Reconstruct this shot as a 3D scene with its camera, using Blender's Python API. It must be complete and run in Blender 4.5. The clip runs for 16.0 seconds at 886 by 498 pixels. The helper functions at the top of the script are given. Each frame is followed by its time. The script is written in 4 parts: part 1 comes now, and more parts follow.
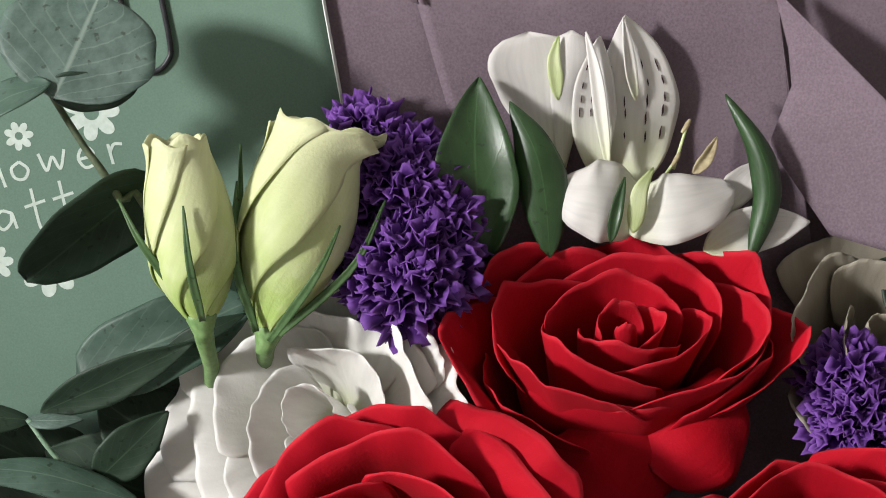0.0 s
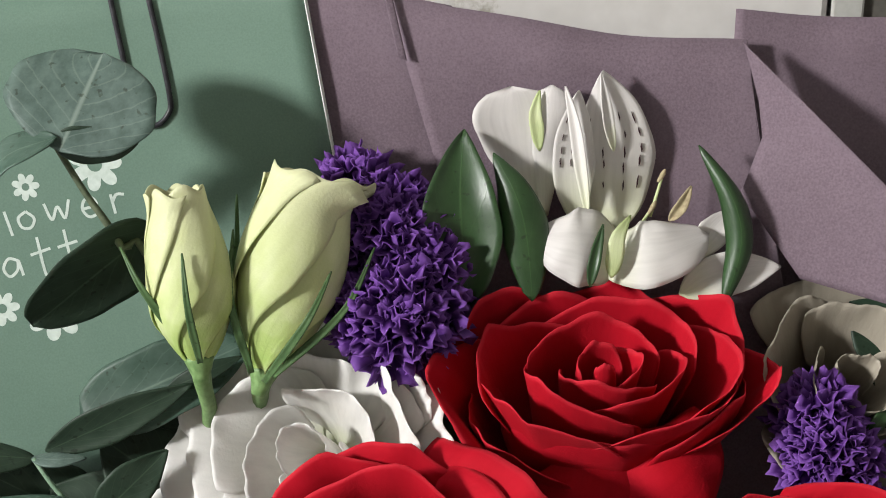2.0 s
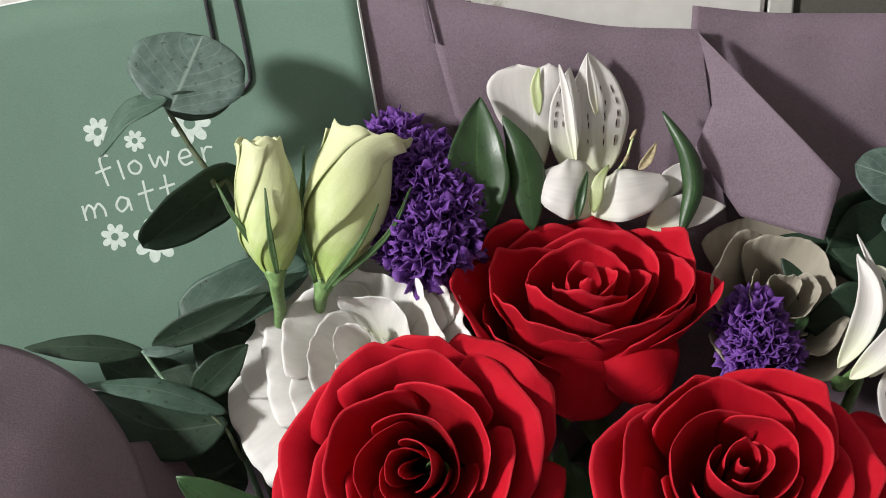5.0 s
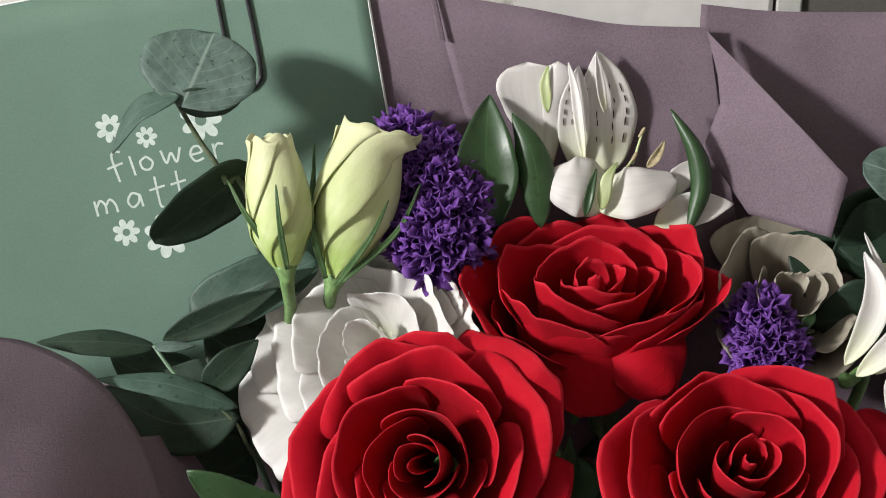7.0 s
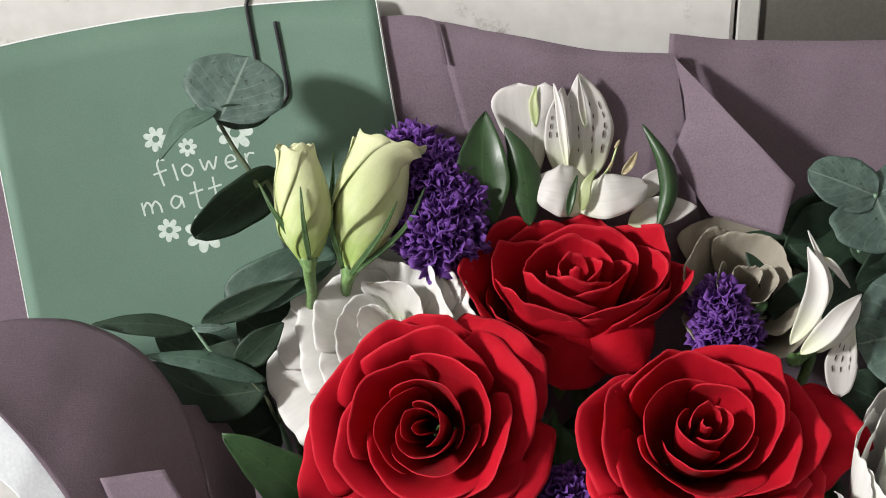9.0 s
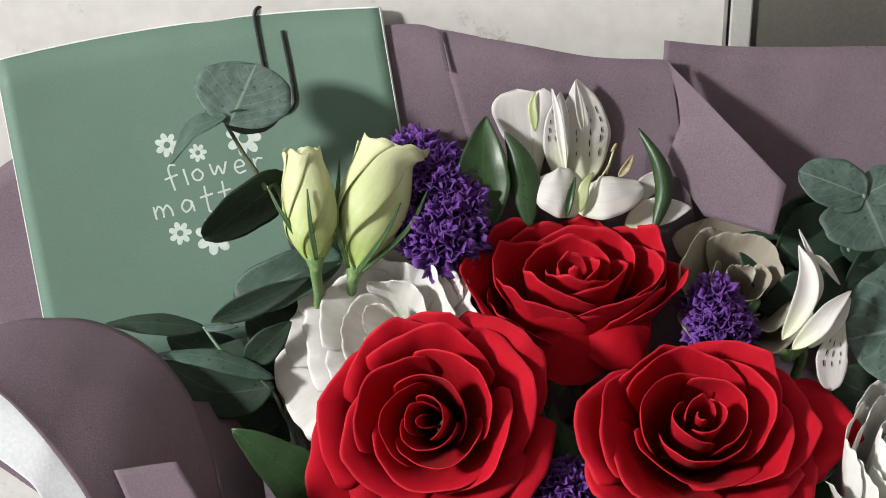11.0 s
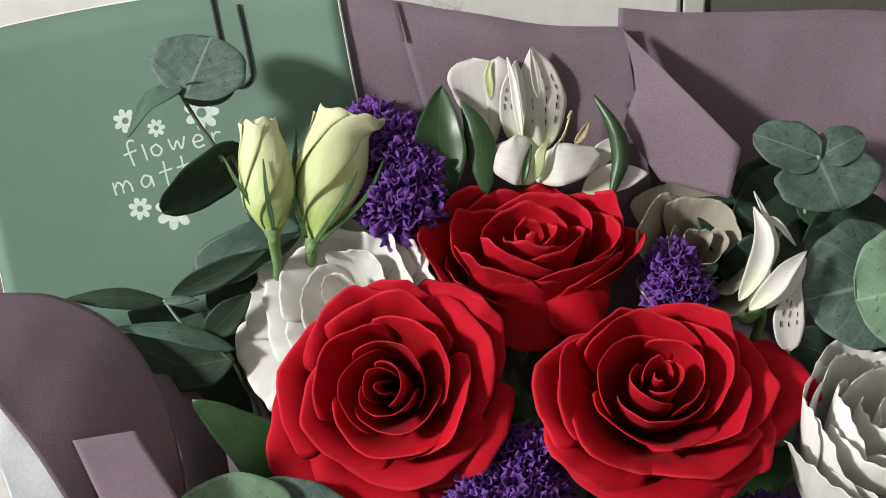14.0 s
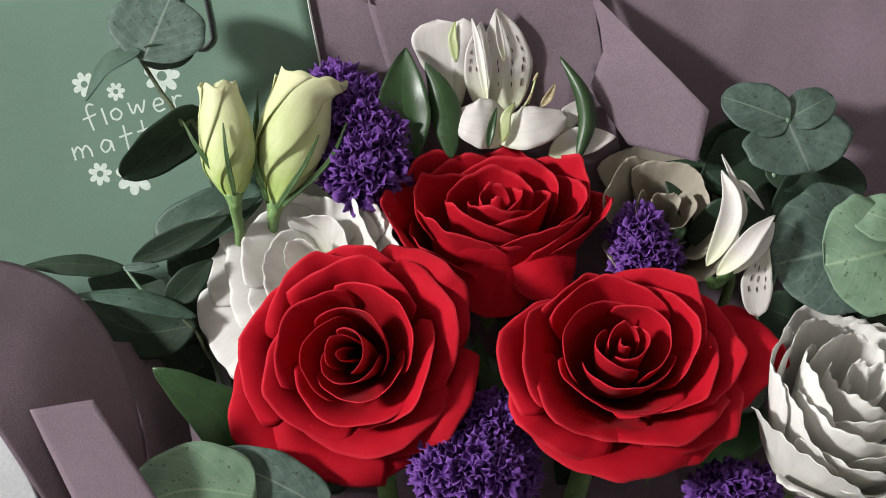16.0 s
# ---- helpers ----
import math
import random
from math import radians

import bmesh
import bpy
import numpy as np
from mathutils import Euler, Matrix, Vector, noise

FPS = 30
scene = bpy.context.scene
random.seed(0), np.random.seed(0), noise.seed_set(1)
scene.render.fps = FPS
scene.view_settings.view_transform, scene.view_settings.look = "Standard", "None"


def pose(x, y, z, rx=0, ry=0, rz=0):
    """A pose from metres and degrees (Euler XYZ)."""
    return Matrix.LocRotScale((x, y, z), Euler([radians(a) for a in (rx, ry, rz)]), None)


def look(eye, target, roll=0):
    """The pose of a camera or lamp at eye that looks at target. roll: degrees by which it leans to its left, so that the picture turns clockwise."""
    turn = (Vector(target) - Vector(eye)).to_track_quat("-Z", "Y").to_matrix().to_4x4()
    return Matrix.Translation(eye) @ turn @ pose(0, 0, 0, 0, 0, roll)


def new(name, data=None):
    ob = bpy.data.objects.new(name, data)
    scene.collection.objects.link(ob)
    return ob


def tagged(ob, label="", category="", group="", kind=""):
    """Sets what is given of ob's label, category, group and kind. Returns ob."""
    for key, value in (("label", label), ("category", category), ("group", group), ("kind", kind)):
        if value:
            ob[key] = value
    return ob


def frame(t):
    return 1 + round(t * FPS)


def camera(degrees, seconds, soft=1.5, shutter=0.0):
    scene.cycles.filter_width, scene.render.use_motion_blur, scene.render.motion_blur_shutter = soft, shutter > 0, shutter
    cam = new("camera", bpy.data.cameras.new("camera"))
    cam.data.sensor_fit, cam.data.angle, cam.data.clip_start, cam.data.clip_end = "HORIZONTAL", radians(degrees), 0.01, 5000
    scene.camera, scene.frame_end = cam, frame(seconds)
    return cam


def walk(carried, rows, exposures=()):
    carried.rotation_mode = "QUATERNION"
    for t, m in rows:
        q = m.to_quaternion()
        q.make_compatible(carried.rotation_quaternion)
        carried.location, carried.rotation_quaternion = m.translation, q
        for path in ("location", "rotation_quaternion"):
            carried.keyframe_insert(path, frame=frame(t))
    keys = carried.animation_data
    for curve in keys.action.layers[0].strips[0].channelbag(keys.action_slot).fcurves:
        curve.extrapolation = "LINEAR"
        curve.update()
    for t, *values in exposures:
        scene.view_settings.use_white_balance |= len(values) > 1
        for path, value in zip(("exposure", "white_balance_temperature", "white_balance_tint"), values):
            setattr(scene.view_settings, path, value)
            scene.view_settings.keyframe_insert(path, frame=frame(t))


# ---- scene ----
cam = camera(30, 16.0, soft=1.0)
PATH = [
    (0.0, pose(-0.0067, -0.2751, 0.4311, 65.715, -0.188, -0.853)),
    (0.5, pose(-0.0218, -0.2052, 0.4110, 63.276, -1.736, -4.501)),
    (1.0, pose(-0.0197, -0.2204, 0.4187, 63.778, -1.538, -3.730)),
    (1.5, pose(-0.0034, -0.2566, 0.4269, 65.998, 0.308, -0.433)),
    (2.0, pose(-0.0038, -0.2890, 0.4371, 67.299, 0.016, -0.841)),
    (2.5, pose(-0.0111, -0.3468, 0.4546, 68.675, -0.644, -2.170)),
    (3.0, pose(-0.0059, -0.3660, 0.4598, 68.895, -0.689, -2.111)),
    (3.5, pose(-0.0037, -0.3656, 0.4572, 68.193, -0.758, -2.063)),
    (4.0, pose(-0.0121, -0.3730, 0.4595, 67.758, -0.515, -1.516)),
    (6.3, pose(-0.0124, -0.3863, 0.4583, 67.232, -0.559, -0.698)),
    (6.5, pose(-0.0147, -0.3857, 0.4590, 67.213, -0.680, -0.894)),
    (7.0, pose(-0.0126, -0.3862, 0.4606, 67.240, -0.574, -0.574)),
    (7.5, pose(-0.0115, -0.4052, 0.4690, 67.421, -0.542, -0.389)),
    (8.0, pose(-0.0116, -0.4351, 0.4754, 68.062, -0.670, -0.405)),
    (8.5, pose(-0.0086, -0.4485, 0.4791, 68.142, -0.609, -0.144)),
    (9.0, pose(-0.0093, -0.4515, 0.4763, 68.316, -0.598, -0.003)),
    (11.5, pose(-0.0069, -0.4706, 0.4749, 69.431, -0.198, 0.207)),
    (12.0, pose(-0.0026, -0.4706, 0.4741, 69.710, -0.071, 0.227)),
    (12.5, pose(0.0000, -0.4698, 0.4710, 70.000, -0.000, -0.000)),
    (13.0, pose(0.0025, -0.4711, 0.4698, 70.031, 0.200, 0.070)),
    (13.5, pose(0.0002, -0.4734, 0.4682, 69.838, 0.522, -0.328)),
    (14.0, pose(0.0033, -0.4752, 0.4627, 69.631, 0.526, -0.380)),
    (14.5, pose(0.0051, -0.4737, 0.4612, 69.230, 0.487, -0.601)),
    (15.0, pose(0.0087, -0.4704, 0.4613, 68.938, 0.466, -0.735)),
    (15.5, pose(0.0078, -0.4686, 0.4610, 68.655, 0.470, -0.882)),
    (16.0, pose(0.0097, -0.4682, 0.4607, 68.340, 0.494, -0.921)),
]

walk(cam, PATH)

# ------------------------------------------------------------------ light
world = bpy.data.worlds.new("world")
scene.world = world
world.use_nodes = True
wn = world.node_tree.nodes
sky = wn.new("ShaderNodeTexSky")
sky.sky_type, sky.sun_disc = "NISHITA", False
sky.sun_elevation, sky.sun_rotation = radians(35), radians(-60)
world.node_tree.links.new(sky.outputs[0], wn["Background"].inputs[0])
wn["Background"].inputs[1].default_value = 0.15
scene.view_settings.exposure = 0.0

# daylight through the window in the left wall
win = bpy.data.lights.new("window_daylight", "AREA")
win.shape, win.size, win.size_y, win.energy, win.color = "RECTANGLE", 0.24, 0.24, 67.0, (1.0, 0.985, 0.97)
win_ob = new("window_daylight", win)
win_ob.matrix_world = look((-1.68, -0.96, 1.00), (0.0, 0.0, 0.30))

# ------------------------------------------------------------------ frame of the bouquet
# centimetres: u to the right, v up along the face of the bouquet, w out of it; the face leans back by 20 degrees
FACE = Matrix.Translation((0, 0, 0.30)) @ Euler((radians(70), 0, 0)).to_matrix().to_4x4() @ Matrix.Scale(0.01, 4)
FACE_NP = np.array(FACE)


def bw(p):
    """World metres of points given in the bouquet's centimetres."""
    p = np.asarray(p, float)
    return p @ FACE_NP[:3, :3].T + FACE_NP[:3, 3]


def px_free(u, v, w):
    return Vector(bw((u, v, w)))


# ------------------------------------------------------------------ materials
def material(name, rough=0.5, metal=0.0):
    m = bpy.data.materials.new(name)
    m.use_nodes = True
    nt = m.node_tree
    b = nt.nodes["Principled BSDF"]
    b.inputs["Roughness"].default_value, b.inputs["Metallic"].default_value = rough, metal
    return m, nt, b


def node(nt, kind, **values):
    n = nt.nodes.new(kind)
    for key, value in values.items():
        n.inputs[key].default_value = value
    return n


def ramp(nt, source, stops):
    r = nt.nodes.new("ShaderNodeValToRGB")
    e = r.color_ramp.elements
    e[0].position, e[0].color = stops[0][0], (*stops[0][1], 1)
    e[1].position, e[1].color = stops[-1][0], (*stops[-1][1], 1)
    for p, c in stops[1:-1]:
        k = e.new(p)
        k.color = (*c, 1)
    nt.links.new(source, r.inputs[0])
    return r


def mapped(nt, kind, scale):
    t = nt.nodes.new("ShaderNodeTexCoord")
    mp = node(nt, "ShaderNodeMapping", Scale=scale)
    nt.links.new(t.outputs[kind], mp.inputs[0])
    return mp


def mix(nt, a, b, fac, how="MIX"):
    m = nt.nodes.new("ShaderNodeMix")
    m.data_type, m.blend_type = "RGBA", how
    for socket, value in ((m.inputs[0], fac), (m.inputs[6], a), (m.inputs[7], b)):
        if isinstance(value, bpy.types.NodeSocket):
            nt.links.new(value, socket)
        elif isinstance(value, tuple):
            socket.default_value = (*value, 1)
        else:
            socket.default_value = value
    return m.outputs[2]


def petal_material(name, stops, light, rough=0.55, glow=0.25, veins=26.0, bump=0.25, sheen=0.0, rim=None, spec=0.25):
    """Petal tissue: base-to-tip colour by UV v, veins along the petal, fine cell grain, light passing through."""
    m, nt, b = material(name, rough)
    uv = nt.nodes.new("ShaderNodeTexCoord")
    sep = nt.nodes.new("ShaderNodeSeparateXYZ")
    nt.links.new(uv.outputs["UV"], sep.inputs[0])
    col = ramp(nt, sep.outputs[1], stops).outputs[0]
    blotch = node(nt, "ShaderNodeTexNoise", Scale=160.0, Detail=3.0)
    nt.links.new(mapped(nt, "Object", (1, 1, 1)).outputs[0], blotch.inputs["Vector"])
    col = mix(nt, col, light, ramp(nt, blotch.outputs["Fac"], [(0.42, (0, 0, 0)), (0.75, (0.5, 0.5, 0.5))]).outputs[0])
    streak = node(nt, "ShaderNodeTexNoise", Scale=1.0, Detail=4.0)
    nt.links.new(mapped(nt, "UV", (veins, 2.2, 1)).outputs[0], streak.inputs["Vector"])
    dim = ramp(nt, streak.outputs["Fac"], [(0.3, (0.89, 0.89, 0.89)), (0.65, (1, 1, 1))]).outputs[0]
    col = mix(nt, col, dim, 1.0, "MULTIPLY")
    rnd = nt.nodes.new("ShaderNodeObjectInfo")
    shade = ramp(nt, rnd.outputs["Random"], [(0, (0.88, 0.88, 0.88)), (1, (1, 1, 1))]).outputs[0]
    col = mix(nt, col, shade, 1.0, "MULTIPLY")
    # paler petal rim: partly own colour, partly edge highlight put into the colour
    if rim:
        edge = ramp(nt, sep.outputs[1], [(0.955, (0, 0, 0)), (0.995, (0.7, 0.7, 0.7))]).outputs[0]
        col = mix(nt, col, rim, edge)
    nt.links.new(col, b.inputs["Base Color"])
    grain = node(nt, "ShaderNodeTexNoise", Scale=1800.0, Detail=2.0)
    nt.links.new(mapped(nt, "Object", (1, 1, 1)).outputs[0], grain.inputs["Vector"])
    both = mix(nt, streak.outputs["Fac"], grain.outputs["Fac"], 0.35)
    bp = node(nt, "ShaderNodeBump", Strength=bump, Distance=0.0006)
    nt.links.new(both, bp.inputs["Height"])
    nt.links.new(bp.outputs[0], b.inputs["Normal"])
    b.inputs["Specular IOR Level"].default_value = spec
    if sheen:
        b.inputs["Sheen Weight"].default_value = sheen
        b.inputs["Sheen Roughness"].default_value = 0.4
        b.inputs["Sheen Tint"].default_value = (1.0, 0.35, 0.35, 1)
    tr = nt.nodes.new("ShaderNodeBsdfTranslucent")
    nt.links.new(col, tr.inputs[0])
    ms = nt.nodes.new("ShaderNodeMixShader")
    ms.inputs[0].default_value = glow
    nt.links.new(b.outputs[0], ms.inputs[1])
    nt.links.new(tr.outputs[0], ms.inputs[2])
    nt.links.new(ms.outputs[0], nt.nodes["Material Output"].inputs[0])
    return m


def leaf_material(name, base, pale, rib, rough=0.5, veins=9.0, blotchy=0.5, midrib=True, spec=0.22):
    """Leaf tissue: mottled green with a pale midrib and side veins."""
    m, nt, b = material(name, rough)
    uv = nt.nodes.new("ShaderNodeTexCoord")
    sep = nt.nodes.new("ShaderNodeSeparateXYZ")
    nt.links.new(uv.outputs["UV"], sep.inputs[0])
    spots = node(nt, "ShaderNodeTexNoise", Scale=220.0, Detail=5.0, Roughness=0.65)
    nt.links.new(mapped(nt, "Object", (1, 1, 1)).outputs[0], spots.inputs["Vector"])
    col = mix(nt, base, pale, ramp(nt, spots.outputs["Fac"], [(0.35, (0, 0, 0)), (0.7, (blotchy, blotchy, blotchy))]).outputs[0])
    big = node(nt, "ShaderNodeTexNoise", Scale=45.0, Detail=2.0)
    nt.links.new(mapped(nt, "Object", (1, 1, 1)).outputs[0], big.inputs["Vector"])
    col = mix(nt, col, ramp(nt, big.outputs["Fac"], [(0.3, (0.7, 0.7, 0.7)), (0.65, (1, 1, 1))]).outputs[0], 1.0, "MULTIPLY")
    # side veins slant away from the midrib
    off = nt.nodes.new("ShaderNodeMath")
    off.operation = "SUBTRACT"
    off.inputs[1].default_value = 0.5
    nt.links.new(sep.outputs[0], off.inputs[0])
    ab = nt.nodes.new("ShaderNodeMath")
    ab.operation = "ABSOLUTE"
    nt.links.new(off.outputs[0], ab.inputs[0])
    slant = nt.nodes.new("ShaderNodeMath")
    slant.operation = "MULTIPLY_ADD"
    slant.inputs[1].default_value = -0.9
    nt.links.new(ab.outputs[0], slant.inputs[0])
    nt.links.new(sep.outputs[1], slant.inputs[2])
    wob = nt.nodes.new("ShaderNodeMath")
    wob.operation = "MULTIPLY_ADD"
    wob.inputs[1].default_value = 0.08
    nt.links.new(spots.outputs["Fac"], wob.inputs[0])
    nt.links.new(slant.outputs[0], wob.inputs[2])
    wave = nt.nodes.new("ShaderNodeMath")
    wave.operation = "PINGPONG"
    wave.inputs[1].default_value = 0.5 / veins
    nt.links.new(wob.outputs[0], wave.inputs[0])
    vein = ramp(nt, wave.outputs[0], [(0.0, (0.16, 0.16, 0.16)), (0.012, (0, 0, 0))]).outputs[0]
    if midrib:
        mid = ramp(nt, ab.outputs[0], [(0.006, (0.42, 0.42, 0.42)), (0.022, (0, 0, 0))]).outputs[0]
        vein = mix(nt, vein, mid, 1.0, "LIGHTEN")
    col = mix(nt, col, rib, vein)
    fleck = node(nt, "ShaderNodeTexNoise", Scale=620.0, Detail=2.0)
    nt.links.new(mapped(nt, "Object", (1, 1, 1)).outputs[0], fleck.inputs["Vector"])
    col = mix(nt, col, ramp(nt, fleck.outputs["Fac"], [(0.27, (0.45, 0.45, 0.40)), (0.36, (1, 1, 1))]).outputs[0], 1.0, "MULTIPLY")
    nt.links.new(col, b.inputs["Base Color"])
    bp = node(nt, "ShaderNodeBump", Strength=0.25, Distance=0.0005)
    nt.links.new(mix(nt, spots.outputs["Fac"], vein, 0.4), bp.inputs["Height"])
    nt.links.new(bp.outputs[0], b.inputs["Normal"])
    b.inputs["Specular IOR Level"].default_value = spec
    return m


def surface_material(name, dark, light, scale, rough=0.7, bump=0.2, stretch=(1, 1, 1), fine=900.0, through_light=0.0):
    """Mottled plain surface with fibres or grain."""
    m, nt, b = material(name, rough)
    big = node(nt, "ShaderNodeTexNoise", Scale=scale, Detail=5.0, Roughness=0.6)
    nt.links.new(mapped(nt, "Object", stretch).outputs[0], big.inputs["Vector"])
    small = node(nt, "ShaderNodeTexNoise", Scale=fine, Detail=3.0)
    nt.links.new(mapped(nt, "Object", stretch).outputs[0], small.inputs["Vector"])
    both = mix(nt, big.outputs["Fac"], small.outputs["Fac"], 0.45)
    col = ramp(nt, both, [(0.36, dark), (0.64, light)]).outputs[0]
    nt.links.new(col, b.inputs["Base Color"])
    bp = node(nt, "ShaderNodeBump", Strength=bump, Distance=0.0005)
    nt.links.new(both, bp.inputs["Height"])
    nt.links.new(bp.outputs[0], b.inputs["Normal"])
    b.inputs["Specular IOR Level"].default_value = 0.25
    if through_light:
        tr = nt.nodes.new("ShaderNodeBsdfTranslucent")
        nt.links.new(col, tr.inputs[0])
        ms = nt.nodes.new("ShaderNodeMixShader")
        ms.inputs[0].default_value = through_light
        nt.links.new(b.outputs[0], ms.inputs[1])
        nt.links.new(tr.outputs[0], ms.inputs[2])
        nt.links.new(ms.outputs[0], nt.nodes["Material Output"].inputs[0])
    return m


# rim here: pale rose edge with its highlight painted in
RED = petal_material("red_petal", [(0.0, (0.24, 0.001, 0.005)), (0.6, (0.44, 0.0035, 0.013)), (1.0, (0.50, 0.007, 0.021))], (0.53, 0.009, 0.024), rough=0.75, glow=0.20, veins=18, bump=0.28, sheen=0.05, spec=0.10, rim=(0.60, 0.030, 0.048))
WHITE = petal_material("white_petal", [(0.0, (0.62, 0.66, 0.40)), (0.35, (0.86, 0.85, 0.79)), (1.0, (0.90, 0.89, 0.86))], (0.91, 0.90, 0.87), rough=0.6, glow=0.30, veins=16, bump=0.22, spec=0.15)
# white lisianthus petal darkened: the shade it stands in is in the colour
WHITE_SHADED = petal_material("shaded_white_petal", [(0.0, (0.26, 0.25, 0.17)), (0.4, (0.37, 0.33, 0.26)), (1.0, (0.41, 0.37, 0.30))], (0.43, 0.39, 0.32), rough=0.55, glow=0.20, veins=22, bump=0.25)
BUD = petal_material("bud_petal", [(0.0, (0.38, 0.55, 0.13)), (0.45, (0.60, 0.68, 0.31)), (1.0, (0.74, 0.76, 0.47))], (0.78, 0.80, 0.54), rough=0.5, glow=0.22, veins=10, bump=0.35)
LILY = petal_material("alstroemeria_petal", [(0.0, (0.72, 0.76, 0.50)), (0.4, (0.70, 0.68, 0.64)), (1.0, (0.70, 0.67, 0.65))], (0.74, 0.71, 0.70), rough=0.5, glow=0.18, veins=12, bump=0.07)
LILY_GREEN = petal_material("greenish_petal", [(0.0, (0.55, 0.66, 0.30)), (0.6, (0.66, 0.72, 0.42)), (1.0, (0.46, 0.58, 0.20))], (0.74, 0.78, 0.55), rough=0.5, glow=0.25, veins=12, bump=0.2)
PURPLE = petal_material("purple_petal", [(0.0, (0.030, 0.007, 0.070)), (0.7, (0.075, 0.017, 0.165)), (1.0, (0.23, 0.09, 0.42))], (0.10, 0.030, 0.21), rough=0.7, glow=0.2, veins=8, bump=0.3)
EUC = leaf_material("eucalyptus_leaf", (0.055, 0.090, 0.074), (0.165, 0.230, 0.200), (0.28, 0.34, 0.29), rough=0.5, veins=6, blotchy=0.52)
# next two: eucalyptus leaf again, half and deep shade put into its colour
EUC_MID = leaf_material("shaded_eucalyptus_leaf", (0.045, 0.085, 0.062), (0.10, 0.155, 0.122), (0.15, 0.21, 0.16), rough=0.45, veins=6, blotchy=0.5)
EUC_SHADE = leaf_material("eucalyptus_leaf_in_shade", (0.018, 0.036, 0.021), (0.042, 0.068, 0.046), (0.07, 0.11, 0.07), rough=0.5, veins=6, blotchy=0.4)
EUC_PALE = leaf_material("pale_eucalyptus_leaf", (0.15, 0.25, 0.16), (0.26, 0.37, 0.27), (0.36, 0.46, 0.30), rough=0.5, veins=7, blotchy=0.5)
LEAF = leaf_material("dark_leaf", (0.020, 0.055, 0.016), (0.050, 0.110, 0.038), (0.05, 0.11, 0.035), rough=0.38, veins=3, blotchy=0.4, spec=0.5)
SEPAL = leaf_material("sepal_green", (0.055, 0.11, 0.040), (0.11, 0.19, 0.075), (0.13, 0.22, 0.09), rough=0.45, veins=2, blotchy=0.5, midrib=False)
STEM = surface_material("stem_green", (0.09, 0.17, 0.055), (0.19, 0.31, 0.12), 120, rough=0.45, bump=0.15)
TWIG = surface_material("twig_brown_green", (0.05, 0.07, 0.04), (0.12, 0.14, 0.08), 200, rough=0.6)
MAUVE = surface_material("mauve_paper", (0.136, 0.100, 0.122), (0.212, 0.160, 0.194), 16, rough=0.8, bump=0.45, fine=2000.0, through_light=0.12)
MAUVE_INNER = surface_material("mauve_paper_inner", (0.118, 0.087, 0.107), (0.194, 0.146, 0.177), 14, rough=0.8, bump=0.6, fine=1800.0, through_light=0.10)
TISSUE = surface_material("white_tissue", (0.60, 0.62, 0.64), (0.74, 0.76, 0.78), 40, rough=0.75, bump=0.35, through_light=0.2)
CARD = surface_material("green_card", (0.106, 0.173, 0.131), (0.136, 0.214, 0.165), 18, rough=0.55, bump=0.06, fine=2500.0)
CARD_EDGE = surface_material("white_card_stock", (0.72, 0.74, 0.72), (0.82, 0.84, 0.82), 60, rough=0.7)
INK = surface_material("white_print", (0.44, 0.52, 0.46), (0.58, 0.65, 0.60), 300, rough=0.6)
WIRE = surface_material("black_wire", (0.015, 0.015, 0.018), (0.04, 0.04, 0.045), 300, rough=0.3)
PLASTER = surface_material("white_plaster", (0.52, 0.505, 0.48), (0.62, 0.605, 0.58), 9, rough=0.85, bump=0.5, fine=160.0)
nt = PLASTER.node_tree
pit = node(nt, "ShaderNodeTexNoise", Scale=38.0, Detail=7.0, Roughness=0.75)
nt.links.new(mapped(nt, "Object", (1, 1, 1)).outputs[0], pit.inputs["Vector"])
bsdf = nt.nodes["Principled BSDF"]
plain = bsdf.inputs["Base Color"].links[0].from_socket
nt.links.new(mix(nt, plain, ramp(nt, pit.outputs["Fac"], [(0.33, (0.60, 0.58, 0.52)), (0.41, (1, 1, 1))]).outputs[0], 1.0, "MULTIPLY"), bsdf.inputs["Base Color"])
TRIM = surface_material("grey_trim", (0.40, 0.40, 0.37), (0.46, 0.46, 0.43), 30, rough=0.6)
GREY = surface_material("dark_grey_board", (0.085, 0.080, 0.070), (0.11, 0.105, 0.092), 20, rough=0.7)
CLOTH = surface_material("white_cloth", (0.62, 0.64, 0.67), (0.78, 0.80, 0.82), 60, rough=0.9, bump=0.5, fine=700.0)
ROOM = surface_material("room_paint", (0.68, 0.67, 0.64), (0.76, 0.75, 0.72), 3, rough=0.9)
FLOORING = surface_material("floor_wood", (0.16, 0.11, 0.07), (0.28, 0.19, 0.12), 12, rough=0.5, stretch=(1, 6, 1))
POLLEN = surface_material("pollen_tan", (0.25, 0.20, 0.12), (0.42, 0.36, 0.22), 800, rough=0.8)
SPECK = surface_material("dark_speckle", (0.020, 0.006, 0.010), (0.05, 0.02, 0.025), 500, rough=0.6)

# ------------------------------------------------------------------ builders
BASES = {}


def thing(name, base, label, category, group="", kind=""):
    """An Empty at the base of a thing, which takes its parts."""
    e = new(name)
    e.empty_display_size = 0.01
    e.location = base
    BASES[e.name] = Vector(base)
    return tagged(e, label, category, group, kind)


